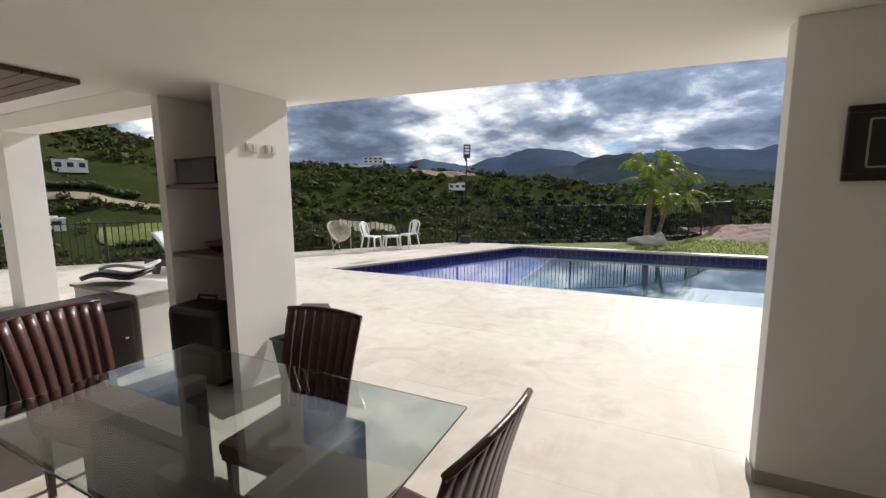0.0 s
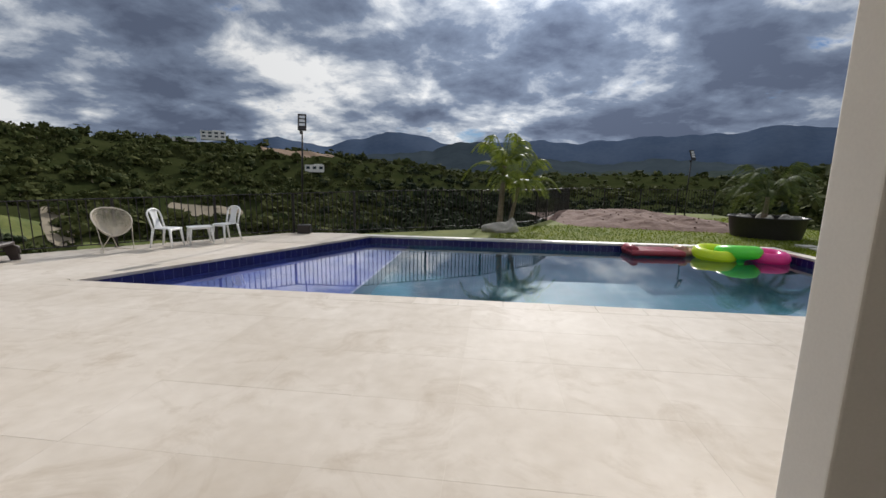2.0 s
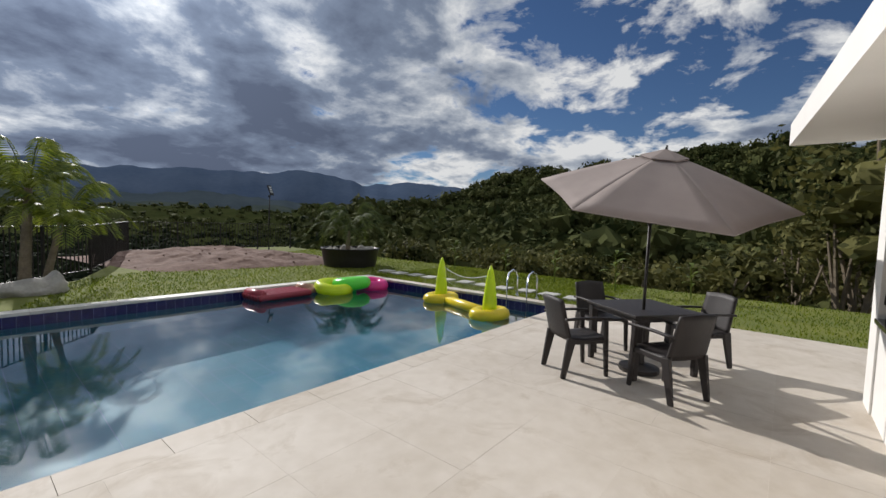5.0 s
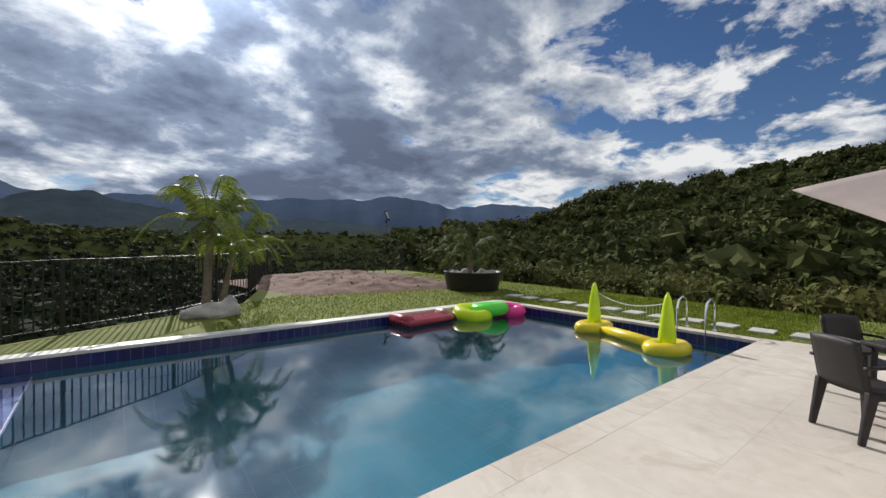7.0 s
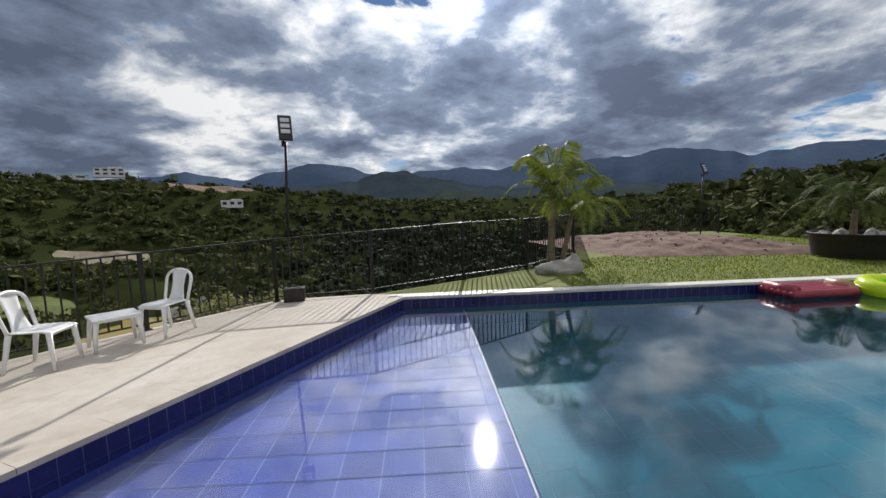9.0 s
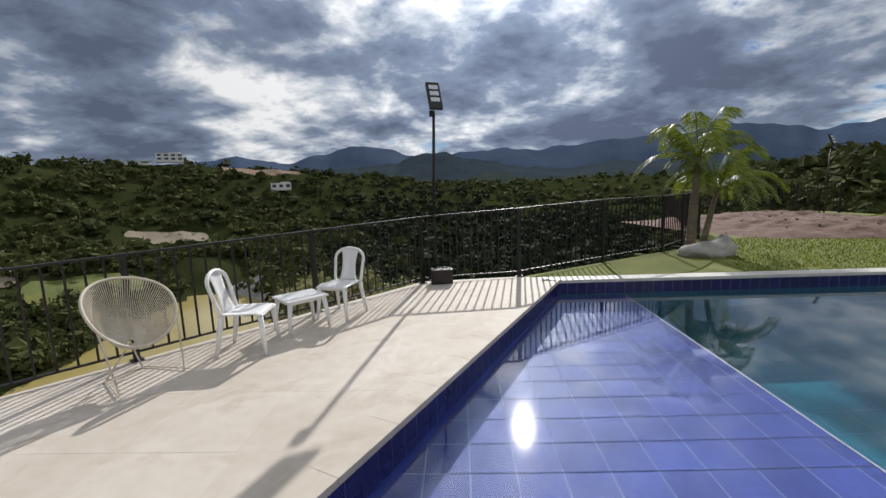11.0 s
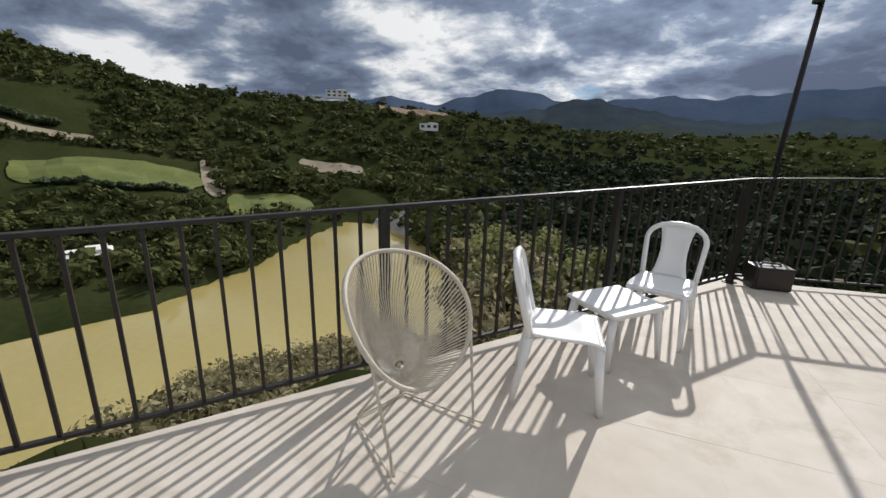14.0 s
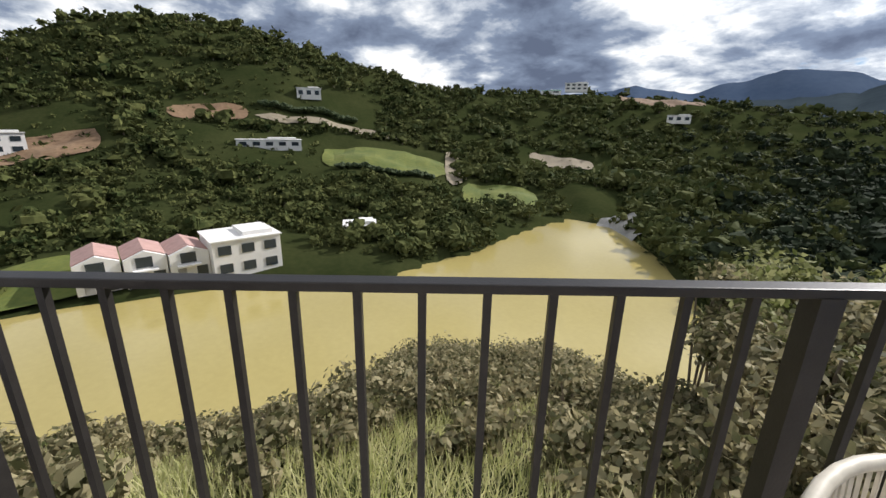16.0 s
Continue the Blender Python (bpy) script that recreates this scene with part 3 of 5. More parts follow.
wbm.faces.new([wbm.verts.new((x, y, WATER_Z)) for x, y in POOL])
water = tagged(part("water_pool", wbm, M_water), "calm clear pool water mirroring the clouds", "water", kind="structure")
water.visible_shadow = False

# lawn
LAWNS = [
    [(-3.3, 13.93), (12.4, 13.93), (12.4, 26.5), (5.6, 27.2), (1.75, 17.5), (-3.5, 14.2)],
    [(8.13, 7.4), (12.4, 7.4), (12.4, 13.93), (7.89, 13.93)],
    [(8.3, -6), (12.4, -6), (12.4, 7.4), (8.3, 7.4)],
]
lawn_bm = bmesh.new()
for poly in LAWNS:
    prism(lawn_bm, poly, -0.3, -0.03)
tagged(part("ground_lawn", lawn_bm, M_lawn), "close-cropped yellow-green lawn beside the pool", "lawn", kind="structure")


def build_grass(count):
    rng = np.random.default_rng(4)
    pts = []
    for poly, share in zip(LAWNS, (0.62, 0.26, 0.12)):
        xs, ys = [p[0] for p in poly], [p[1] for p in poly]
        n = int(count * share)
        c = np.stack([rng.uniform(min(xs), max(xs), n), rng.uniform(min(ys), max(ys), n)], 1)
        keep = np.ones(n, bool)
        for i in range(len(poly)):
            a, b = poly[i], poly[(i + 1) % len(poly)]
            keep &= (b[0] - a[0]) * (c[:, 1] - a[1]) - (b[1] - a[1]) * (c[:, 0] - a[0]) > 0
        pts.append(c[keep])
    p = np.concatenate(pts)
    n = len(p)
    ang, h = rng.uniform(0, 6.28, n), rng.uniform(0.02, 0.055, n)
    w = rng.uniform(0.006, 0.013, n)
    dx, dy = np.cos(ang) * w, np.sin(ang) * w
    lx, ly = rng.normal(0, 0.018, n), rng.normal(0, 0.018, n)
    z0 = np.full(n, -0.031)
    V = np.stack([np.stack([p[:, 0] - dx, p[:, 1] - dy, z0], 1), np.stack([p[:, 0] + dx, p[:, 1] + dy, z0], 1),
                  np.stack([p[:, 0] + dx * 0.3 + lx, p[:, 1] + dy * 0.3 + ly, z0 + h], 1), np.stack([p[:, 0] - dx * 0.3 + lx, p[:, 1] - dy * 0.3 + ly, z0 + h], 1)], 1).reshape(-1, 3)
    soup("grass", V, np.arange(4 * n).reshape(-1, 4), M_grass, "short yellow-green grass blades on the lawn", "grass")


build_grass(110000)

# ---- house ----
CEIL = 2.56
HOUSE = tagged(new("wall_facade"), "white plastered wall of the open living terrace", "wall", kind="structure")
part("wall_body", boxed((2.23, 3.17, 1.28), (1.94, 0.14, 2.56), bevel=0.006), M_plaster, HOUSE)
part("end_pilaster", boxed((3.285, 3.25, 1.28), (0.17, 0.30, 2.56), bevel=0.006), M_plaster, HOUSE)
part("baseboard", boxed((2.31, 3.094, 0.04), (2.10, 0.012, 0.08)), M_base, HOUSE)
part("baseboard", boxed((1.254, 3.17, 0.04), (0.012, 0.15, 0.08)), M_base, HOUSE)
back = bmesh.new()
box(back, (-1.5, -3.6, 1.28), (15, 0.2, 2.56))
box(back, (5.75, -0.2, 1.28), (0.3, 6.6, 2.56))
tagged(part("wall_back", back, M_plaster), "plain white rear wall of the living terrace", "wall", kind="structure")
tagged(part("wall_end_pier", boxed((5.33, 3.05, 1.28), (0.36, 0.94, 2.56), bevel=0.006), M_plaster), "white plastered pier under the roof corner", "wall", kind="structure")
roof_bm = prism(bmesh.new(), [(-9.2, -3.7), (5.9, -3.7), (5.9, 3.35), (5.3, 3.35), (5.3, 4.25), (-2.43, 3.47), (-3.34, 3.46), (-3.34, 2.34), (-9.2, 2.2)], CEIL, CEIL + 0.22)
tagged(part("ceiling", roof_bm, M_ceiling), "smooth cream ceiling slab with a thin overhang", "ceiling", kind="structure")

# shelf tower beside the opening: a hollow pier open to the room
tower = tagged(new("wall_shelf_tower"), "white pier with an open shelf niche", "pier", kind="structure")
part("side_panel", boxed((-2.48, 2.92, 1.28), (0.1, 0.68, 2.56), bevel=0.004), M_plaster, tower)
part("side_panel", boxed((-3.29, 2.92, 1.28), (0.1, 0.68, 2.56), bevel=0.004), M_plaster, tower)
part("back_panel", boxed((-2.885, 3.21, 1.28), (0.71, 0.1, 2.56)), M_plaster, tower)
for z in (1.16, 1.77):
    part("shelf", boxed((-2.885, 2.87, z), (0.70, 0.57, 0.035), bevel=0.003), M_wood, tower)
column = tagged(new("wall_column"), "square white column at the terrace edge", "column", kind="structure")
part("shaft", boxed((-8.0, 3.25, 1.32), (0.42, 0.42, 2.64), bevel=0.006), M_plaster, column)
part("beam", boxed((-6.27, 3.25, 2.75), (5.84, 0.42, 0.215), bevel=0.004), M_plaster, column)
part("beam", boxed((-8.99, 2.62, 2.75), (0.40, 0.82, 0.215), bevel=0.004), M_plaster, column)
tagged(part("ceiling_raised_bay", boxed((-6.28, 2.82, 2.93), (5.86, 1.40, 0.14)), M_ceiling), "raised cream roof slab over the side bay", "ceiling", kind="structure")
wood_ceiling = tagged(new("ceiling_wood_panel"), "dark brown slatted wood ceiling panel", "ceiling", kind="structure")
wb = bmesh.new()
for i in range(15):
    box(wb, (-5.3, 0.45 + i * 0.11, CEIL - 0.022), (4.1, 0.1, 0.035))
part("boards", wb, M_wood, wood_ceiling)

# ---- fence ----
def build_fence(name, pts, heights, label, bar=0.13, post_every=2.0, gap=0.09):
    """A railing along the points; heights gives the top rail's height at each point."""
    root = tagged(new(name), label, "fence", group="terrace fence")
    unit = {}

    def upright(kind, wide, p, turn, low, high):
        """One post or bar between two heights; alike ones share a mesh."""
        key = (kind, round(turn, 3))
        if key not in unit:
            ob = part(kind, boxed((0, 0, 0.5), (wide, wide, 1.0), rot_z(turn)), M_black, root)
            unit[key] = ob.data
        else:
            ob = new(kind, unit[key])
            ob.parent = root
        ob.location, ob.scale = (p.x, p.y, low), (1, 1, high - low)

    for (ax, ay), (bx, by), ha, hb in zip(pts, pts[1:], heights, heights[1:]):
        a, b = Vector((ax, ay, 0)), Vector((bx, by, 0))
        L = (b - a).length
        d = (b - a) / L
        turn = math.degrees(math.atan2(d.y, d.x))
        mid = (a + b) / 2
        slope = rot_z(turn) @ Matrix.Rotation(-math.atan2(hb - ha, L), 3, "Y")
        part("top_rail", boxed((mid.x, mid.y, (ha + hb) / 2 - 0.012), (math.hypot(L, hb - ha), 0.05, 0.024), slope, 0.004), M_black, root)
        part("bottom_rail", boxed((mid.x, mid.y, gap), (L, 0.03, 0.02), rot_z(turn)), M_black, root)
        n = max(1, round(L / post_every))
        per = round(L / n / bar)
        m = per * n
        for i in range(m + 1):
            p, h = a + d * (L * i / m), ha + (hb - ha) * i / m
            if i % per == 0:
                upright("post", 0.055, p, turn, -0.06, h - 0.022)
                part("base_plate", boxed((p.x, p.y, 0.004), (0.11, 0.11, 0.012), rot_z(turn)), M_black, root)
            else:
                upright("bar", 0.019, p, turn, gap, h - 0.02)
    return root


build_fence("fence", [(-5.339, 13.717), (-10.679, 7.337), (-14.02, 3.377)], (1.178, 1.044, 1.044), "black steel bar railing along the terrace edge", bar=0.1486)
build_fence("fence", [(-5.339, 13.74), (-3.6, 14.08)], (1.178, 1.25), "short black steel railing at the terrace corner", post_every=1.7)
build_fence("fence", [(-3.6, 14.1), (-1.66, 15.38), (0.1, 16.5), (2.2, 18.75), (4.6, 25.5), (12.0, 25.5)], (1.25, 1.3, 1.3, 1.3, 1.3, 1.3), "black steel bar railing round the lawn", bar=0.14)


# ---- trees and scrub ----
def leaf_cloud(rng, centres, sizes, leaves, leaf_size, squash=0.8, shell=0.55):
    """Leaf cards in uneven crowns: corners and faces. centres (n, 3), sizes (n,)."""
    n = len(centres)
    # each crown is made of a few lobes of its own
    lobes = np.clip(rng.normal(0, 0.42, (n, 5, 3)), -0.62, 0.62) * np.array([1, 1, 0.6])
    pick = rng.integers(0, 5, (n, leaves))
    d = rng.normal(0, 1, (n, leaves, 3))
    d /= np.linalg.norm(d, axis=2, keepdims=True)
    rad = (shell + (1 - shell) * rng.random((n, leaves, 1))) * 0.62
    pos = np.take_along_axis(lobes, pick[:, :, None].repeat(3, 2), 1) + d * rad
    pos = pos * np.array([1, 1, squash]) * sizes[:, None, None] + centres[:, None, :]
    nrm = d + rng.normal(0, 0.5, d.shape)
    nrm /= np.linalg.norm(nrm, axis=2, keepdims=True)
    side = np.cross(nrm, rng.normal(0, 1, d.shape))
    side /= np.linalg.norm(side, axis=2, keepdims=True)
    up_v = np.cross(nrm, side)
    s = leaf_size * (0.6 + 0.8 * rng.random((n, leaves, 1))) * (sizes[:, None, None] if leaf_size > 0.15 else 1.0)
    a, b = side * s * 0.5, up_v * s * 0.9
    V = np.stack([pos - b, pos + a, pos + b, pos - a], 2).reshape(-1, 3)
    return V, np.arange(len(V)).reshape(-1, 4)


def trunks(rng, base, top, r):
    """A four-sided tapering trunk for each pair of points."""
    n = len(base)
    off = np.array([[1, 0, 0], [0, 1, 0], [-1, 0, 0], [0, -1, 0]], float)
    lo = base[:, None, :] + off[None] * r[:, None, None]
    hi = top[:, None, :] + off[None] * r[:, None, None] * 0.45
    V = np.concatenate([lo, hi], 1).reshape(-1, 3)
    k = np.arange(n)[:, None] * 8
    F = np.concatenate([np.stack([k[:, 0] + j, k[:, 0] + (j + 1) % 4, k[:, 0] + 4 + (j + 1) % 4, k[:, 0] + 4 + j], 1) for j in range(4)])
    return V, F


def cores(rng, c, s):
    """The dense inside of each crown: a rough tilted block."""
    corner = np.array([[x, y, z] for x in (-1, 1) for y in (-1, 1) for z in (-1, 1)], float)
    jit = corner[None] * rng.uniform(0.45, 0.85, (len(c), 8, 1)) + rng.normal(0, 0.12, (len(c), 8, 3))
    a = rng.uniform(0, 6.28, len(c))
    ca, sa = np.cos(a)[:, None], np.sin(a)[:, None]
    x, y = jit[..., 0] * ca - jit[..., 1] * sa, jit[..., 0] * sa + jit[..., 1] * ca
    V = (np.stack([x, y, jit[..., 2] * 0.8], -1) * s[:, None, None] + c[:, None, :]).reshape(-1, 3)
    quads = np.array([[0, 1, 3, 2], [4, 6, 7, 5], [0, 4, 5, 1], [2, 3, 7, 6], [0, 2, 6, 4], [1, 5, 7, 3]])
    return V, (np.arange(len(c))[:, None, None] * 8 + quads[None]).reshape(-1, 4)


def ball_grid(q):
    """A sphere of six faces with q x q cells each: corners and cells."""
    pts, cells, seen = [], [], {}

    def corner(p):
        k = tuple(round(v, 5) for v in p)
        if k not in seen:
            seen[k] = len(pts)
            pts.append(Vector(p).normalized())
        return seen[k]

    for ax in range(3):
        for sg in (-1, 1):
            def at(i, j):
                w = [0.0, 0.0, 0.0]
                w[ax], w[(ax + 1) % 3], w[(ax + 2) % 3] = sg, math.tan((2 * i / q - 1) * math.pi / 4), math.tan((2 * j / q - 1) * math.pi / 4)
                return corner(w)
            for i in range(q):
                for j in range(q):
                    f = [at(i, j), at(i + 1, j), at(i + 1, j + 1), at(i, j + 1)]
                    cells.append(f if sg > 0 else f[::-1])
    return np.array([tuple(p) for p in pts]), np.array(cells)


def crowns(rng, c, s, q):
    """A lumpy rounded crown for each centre."""
    d, cells = ball_grid(q)
    n = len(c)
    u = rng.normal(0, 1, (n, 7, 3))
    u[..., 2] = np.abs(u[..., 2]) * 0.8
    u /= np.linalg.norm(u, axis=2, keepdims=True)
    dot = np.einsum("nkc,vc->nkv", u, d)
    rad = 0.50 + (rng.uniform(0.15, 0.75, (n, 7, 1)) * np.clip(dot, 0, 1) ** 7).sum(1) + 0.11 * np.sin(9 * dot[:, 0] + 7 * dot[:, 1])
    rad = np.minimum(rad, 1.35)
    stretch = np.concatenate([rng.uniform(0.8, 1.25, (n, 1, 2)), rng.uniform(0.6, 1.0, (n, 1, 1))], 2)
    V = d[None] * rad[..., None] * s[:, None, None] * stretch + c[:, None, :]
    F = np.arange(n)[:, None, None] * len(d) + cells[None]
    return V.reshape(-1, 3), F.reshape(-1, 4)


def scatter(rng, count, az0, az1, r0, r1, power=1.0):
    az = np.radians(rng.uniform(az0, az1, count))
    r = r0 * (r1 / r0) ** (rng.random(count) ** power)
    x, y = C0[0] - r * np.sin(az), C0[1] + r * np.cos(az)
    return x, y, height(x, y), az, r


# clearings on the far hillside: azimuth, distance, half widths
CLEAR = [(60, 172, 9, 26), (70, 222, 9, 20), (76, 175, 8, 18), (97, 190, 8, 24), (80, 207, 5, 9), (85, 92, 15, 11), (45, 150, 6, 14), (37, 215, 6, 18), (33, 150, 4, 18), (40, 400, 6, 25), (26, 400, 6, 30), (100, 135, 7, 16)]


def wooded(az, r, x, y):
    deg = np.degrees(az)
    ok = outside(x, y) > 2.0
    shore = np.interp(az, LAKE_AZ, LAKE_R, left=0, right=0)
    ok &= ~((r > 31) & (r < shore + 2))
    for a, rr, wa, wr in CLEAR:
        ok &= ~((np.abs(deg - a) < wa) & (np.abs(r - rr) < wr))
    return ok


def build_forest():
    rng = np.random.default_rng(11)
    allv, allf, tv, tf, pv, pf = [], [], [], [], [], []
    toff = 0
    # count, azimuths, distances, crown size, cells of a crown, loose leaves, leaf size
    bands = [(1700, -40, 122, 85, 190, 3.3, 2, 105, 0.21), (4000, -42, 118, 160, 480, 4.2, 2, 32, 0.33), (2200, -45, 112, 420, 1100, 6.5, 2, 9, 0.45),
             (2200, -125, -38, 36, 175, 2.3, 2, 104, 0.215), (1900, -46, 30, 90, 320, 3.8, 2, 32, 0.33), (800, -34, 24, 45, 100, 2.2, 2, 110, 0.21), (1600, 52, 115, 165, 400, 2.3, 2, 24, 0.34)]
    for count, a0, a1, r0, r1, size, q, leaves, ls in bands:
        x, y, z, az, r = scatter(rng, count, a0, a1, r0, r1)
        clump = ripple(x * 1.0, y * 1.0, 70) + ripple(x + 9, y, 23) * 0.6
        ok = wooded(az, r, x, y) & (clump > -1.1)
        x, y, z = x[ok], y[ok], z[ok]
        s = size * rng.uniform(0.35, 1.0, len(x)) * np.where(rng.random(len(x)) < 0.15, 1.5, 1.0)
        c = np.stack([x, y, z + s * 0.5], 1)
        # northern valley woods take the darker leaf colour that stands in for cloud shade
        in_shade = (rng.random(len(x)) < (31 - np.abs(np.degrees(az[ok]) + 6)) / 18) & (r[ok] < 420)
        for mask, store, faces in ((in_shade, pv, pf), (~in_shade, allv, allf)):
            for v, f in (leaf_cloud(rng, c[mask], s[mask], leaves, ls, 0.85, 0.6), crowns(rng, c[mask], s[mask] * 0.66, q)):
                faces.append(f + sum(len(k) for k in store))
                store.append(v)
        b = np.stack([x, y, z - 0.3], 1)
        v, f = trunks(rng, b, c, s * 0.06)
        tv.append(v), tf.append(f + toff)
        toff += len(v)
    soup("far_woods", np.concatenate(allv), np.concatenate(allf), M_leaf_dark, "dark green woods covering the hillsides", "woods")
    soup("valley_woods", np.concatenate(pv), np.concatenate(pf), M_shaded_leaf, "blue-green conifers on the valley floor", "woods")
    soup("far_trunks", np.concatenate(tv), np.concatenate(tf), M_bark, "thin brown trunks in the far woods", "woods")
    # scrub that fills the ground between the trees
    allv, allf, off = [], [], 0
    for count, a0, a1, r0, r1, size, leaves, ls in [(1500, -45, 122, 60, 330, 1.0, 18, 0.5), (1300, -125, -35, 22, 150, 1.0, 28, 0.38), (5000, 50, 118, 95, 400, 1.2, 9, 0.6), (1400, -30, 48, 60, 420, 1.3, 14, 0.6), (1500, -48, 24, 40, 140, 1.3, 14, 0.5)]:
        x, y, z, az, r = scatter(rng, count, a0, a1, r0, r1)
        ok = wooded(az, r, x, y) | ((rng.random(len(x)) < (0.55 if leaves == 9 else 0.3)) & (r > 140) & (np.abs(np.degrees(az) - 60) > 8.5))
        s = size * rng.uniform(0.5, 1.6, ok.sum())
        v, f = leaf_cloud(rng, np.stack([x[ok], y[ok], z[ok] + s * 0.3], 1), s, leaves, ls)
        allv.append(v), allf.append(f + off)
        off += len(v)
    soup("far_scrub", np.concatenate(allv), np.concatenate(allf), M_leaf_dark, "low green scrub on the valley sides", "scrub")


build_forest()


def build_near_brush():
    """Bushes on the slope under the railing, and the tall brush behind the lawn."""
    rng = np.random.default_rng(23)
    tv, tf, toff = [], [], 0
    # below the railing
    n = 300
    t = rng.random(n) ** 1.35
    d = rng.uniform(2.6, 24, n)
    x = -4.4 + t * -10.5 - 0.763 * d + rng.normal(0, 0.5, n)
    y = 14.6 + t * -12.4 + 0.647 * d + rng.normal(0, 0.5, n)
    s = rng.uniform(0.5, 1.0, n) * (0.6 + d / 24)
    s = np.where((t > 0.55) & (d < 16), s * 0.9, s)
    c = np.stack([x, y, height(x, y) + s * 0.75], 1)
    # taller shrubs by the terrace corner
    n = 110
    t, d = rng.uniform(-0.12, 0.34, n), rng.uniform(2.2, 9.5, n)
    x, y = -4.4 - t * 10.5 - 0.763 * d, 14.6 - t * 12.4 + 0.647 * d
    s2 = rng.uniform(0.55, 1.05, n)
    c2 = np.stack([x, y, np.maximum(rng.uniform(-2.2, -0.8, n) - 0.05 * d - s2, height(x, y) + 0.3)], 1)
    side_ok = x > -7.5 - 0.36 * (y - 9.2) + s2 * 0.8
    c2, s2 = c2[side_ok], s2[side_ok]
    c, s = np.concatenate([c, c2]), np.concatenate([s, s2])
    groups = [(c, s, 380, 0.105)]
    # behind the back railing
    n = 150
    x, y = rng.uniform(-6, 12, n), None
    d = rng.uniform(1.5, 26, n)
    y = np.where(x < 2, 16.2 + (x + 1) * 0.6, 26.0) + d
    s = rng.uniform(0.6, 1.4, n)
    groups.append((np.stack([x, y, height(x, y) + s * 0.6], 1), s, 260, 0.12))
    # right of the lawn: first low, then taller trees
    n = 210
    y = rng.uniform(-12, 34, n)
    d = rng.uniform(0.3, 26, n)
    x = np.where(y < 9, 11.0, 12.6) + d + np.maximum(0, y - 22) * 0.5
    s = np.where(d < 3, rng.uniform(0.3, 0.75, n), np.where(y < 4, rng.uniform(1.0, 2.6, n), rng.uniform(0.8, 1.9, n)))
    groups.append((np.stack([x, y, height(x, y) + s * 0.7 + np.where((d > 4) & (y < 4), rng.uniform(0.5, 2.6, n), 0.0)], 1), s, 400, 0.14))
    for (c, s, leaves, ls), mat, label in zip(groups, (M_leaf_near, M_leaf_mid, M_leaf_mid), ("olive and dry pinkish bushes on the slope under the railing", "dark green bushes behind the back railing", "dark green trees and bushes rising beside the lawn")):
        ok = outside(c[:, 0], c[:, 1]) > (-1.6 if mat is M_leaf_mid and len(c) > 200 else 0.35)
        c, s = c[ok], s[ok]
        v, f = leaf_cloud(rng, c, s, leaves, ls, 0.95, 0.3)
        if mat is M_leaf_mid:
            v2, f2 = crowns(rng, c, s * 0.42, 3)
            v, f = np.concatenate([v, v2]), np.concatenate([f, f2 + len(v)])
        soup("brush", v, f, mat, label, "bushes")
        b = c.copy()
        b[:, 2] = height(c[:, 0], c[:, 1]) - 0.2
        for k in range(3):
            lean = c + rng.normal(0, 0.3, c.shape) * s[:, None]
            v, f = trunks(rng, b, lean, 0.035 + 0.02 * s)
            tv.append(v), tf.append(f + toff)
            toff += len(v)
    soup("brush_stems", np.concatenate(tv), np.concatenate(tf), M_bark, "thin woody stems of the bushes", "bushes")
    # tall dry grass on the slope right below the railing
    n = 34000
    t, d = rng.random(n), rng.uniform(1.0, 12, n)
    x, y = -4.4 + t * -10.5 - 0.763 * d, 14.6 + t * -12.4 + 0.647 * d
    ok = outside(x, y) > 0.1
    x, y = x[ok], y[ok]
    n = len(x)
    z = height(x, y) - 0.03
    ang, h, w = rng.uniform(0, 6.28, n), rng.uniform(0.15, 0.6, n), rng.uniform(0.006, 0.016, n)
    dx, dy, lx, ly = np.cos(ang) * w, np.sin(ang) * w, rng.normal(0, 0.14, n), rng.normal(0, 0.14, n)
    V = np.stack([np.stack([x - dx, y - dy, z], 1), np.stack([x + dx, y + dy, z], 1), np.stack([x + dx * 0.2 + lx, y + dy * 0.2 + ly, z + h], 1), np.stack([x - dx * 0.2 + lx, y - dy * 0.2 + ly, z + h], 1)], 1).reshape(-1, 3)
    soup("tall_grass", V, np.arange(4 * n).reshape(-1, 4), M_dry_grass, "long yellow-green grass on the bank below the railing", "grass")


build_near_brush()


def light_tree(x, y, z_top, r, seed):
    """A small broad tree with a thin forked trunk, standing on the slope."""
    rng = np.random.default_rng(seed)
    g = float(height(x, y))
    t = thing("small_tree", Matrix.Translation((x, y, g)), "small pale green tree on the slope below the railing", "tree", "pale trees on the slope")
    mid = max(0.8, z_top - g - r * 0.8)
    n = 9
    c = np.stack([rng.normal(0, r * 0.45, n), rng.normal(0, r * 0.45, n), mid + rng.uniform(-0.5, 0.4, n) * r], 1)
    v, f = leaf_cloud(rng, c, np.full(n, r * 0.5), 420, 0.10, 0.9, 0.3)
    crown = soup("crown", v, f, M_leaf_light, "", "")
    crown.parent = t
    for k in ("label", "category", "kind"):
        if k in crown:
            del crown[k]
    part("trunk", tube(bmesh.new(), [(0, 0, -0.2), (0.06, 0.03, mid * 0.5), (0, 0.05, mid)], 0.09, 8, r_end=0.04), M_bark, t, smooth=True)
    for k in range(5):
        part("limb", tube(bmesh.new(), [(0.04, 0.03, mid * 0.5), tuple(c[k] * np.array([0.6, 0.6, 0.9])), tuple(c[k])], 0.035, 6, r_end=0.012), M_bark, t)


light_tree(-9.4, 20.6, -0.7, 2.2, 5)
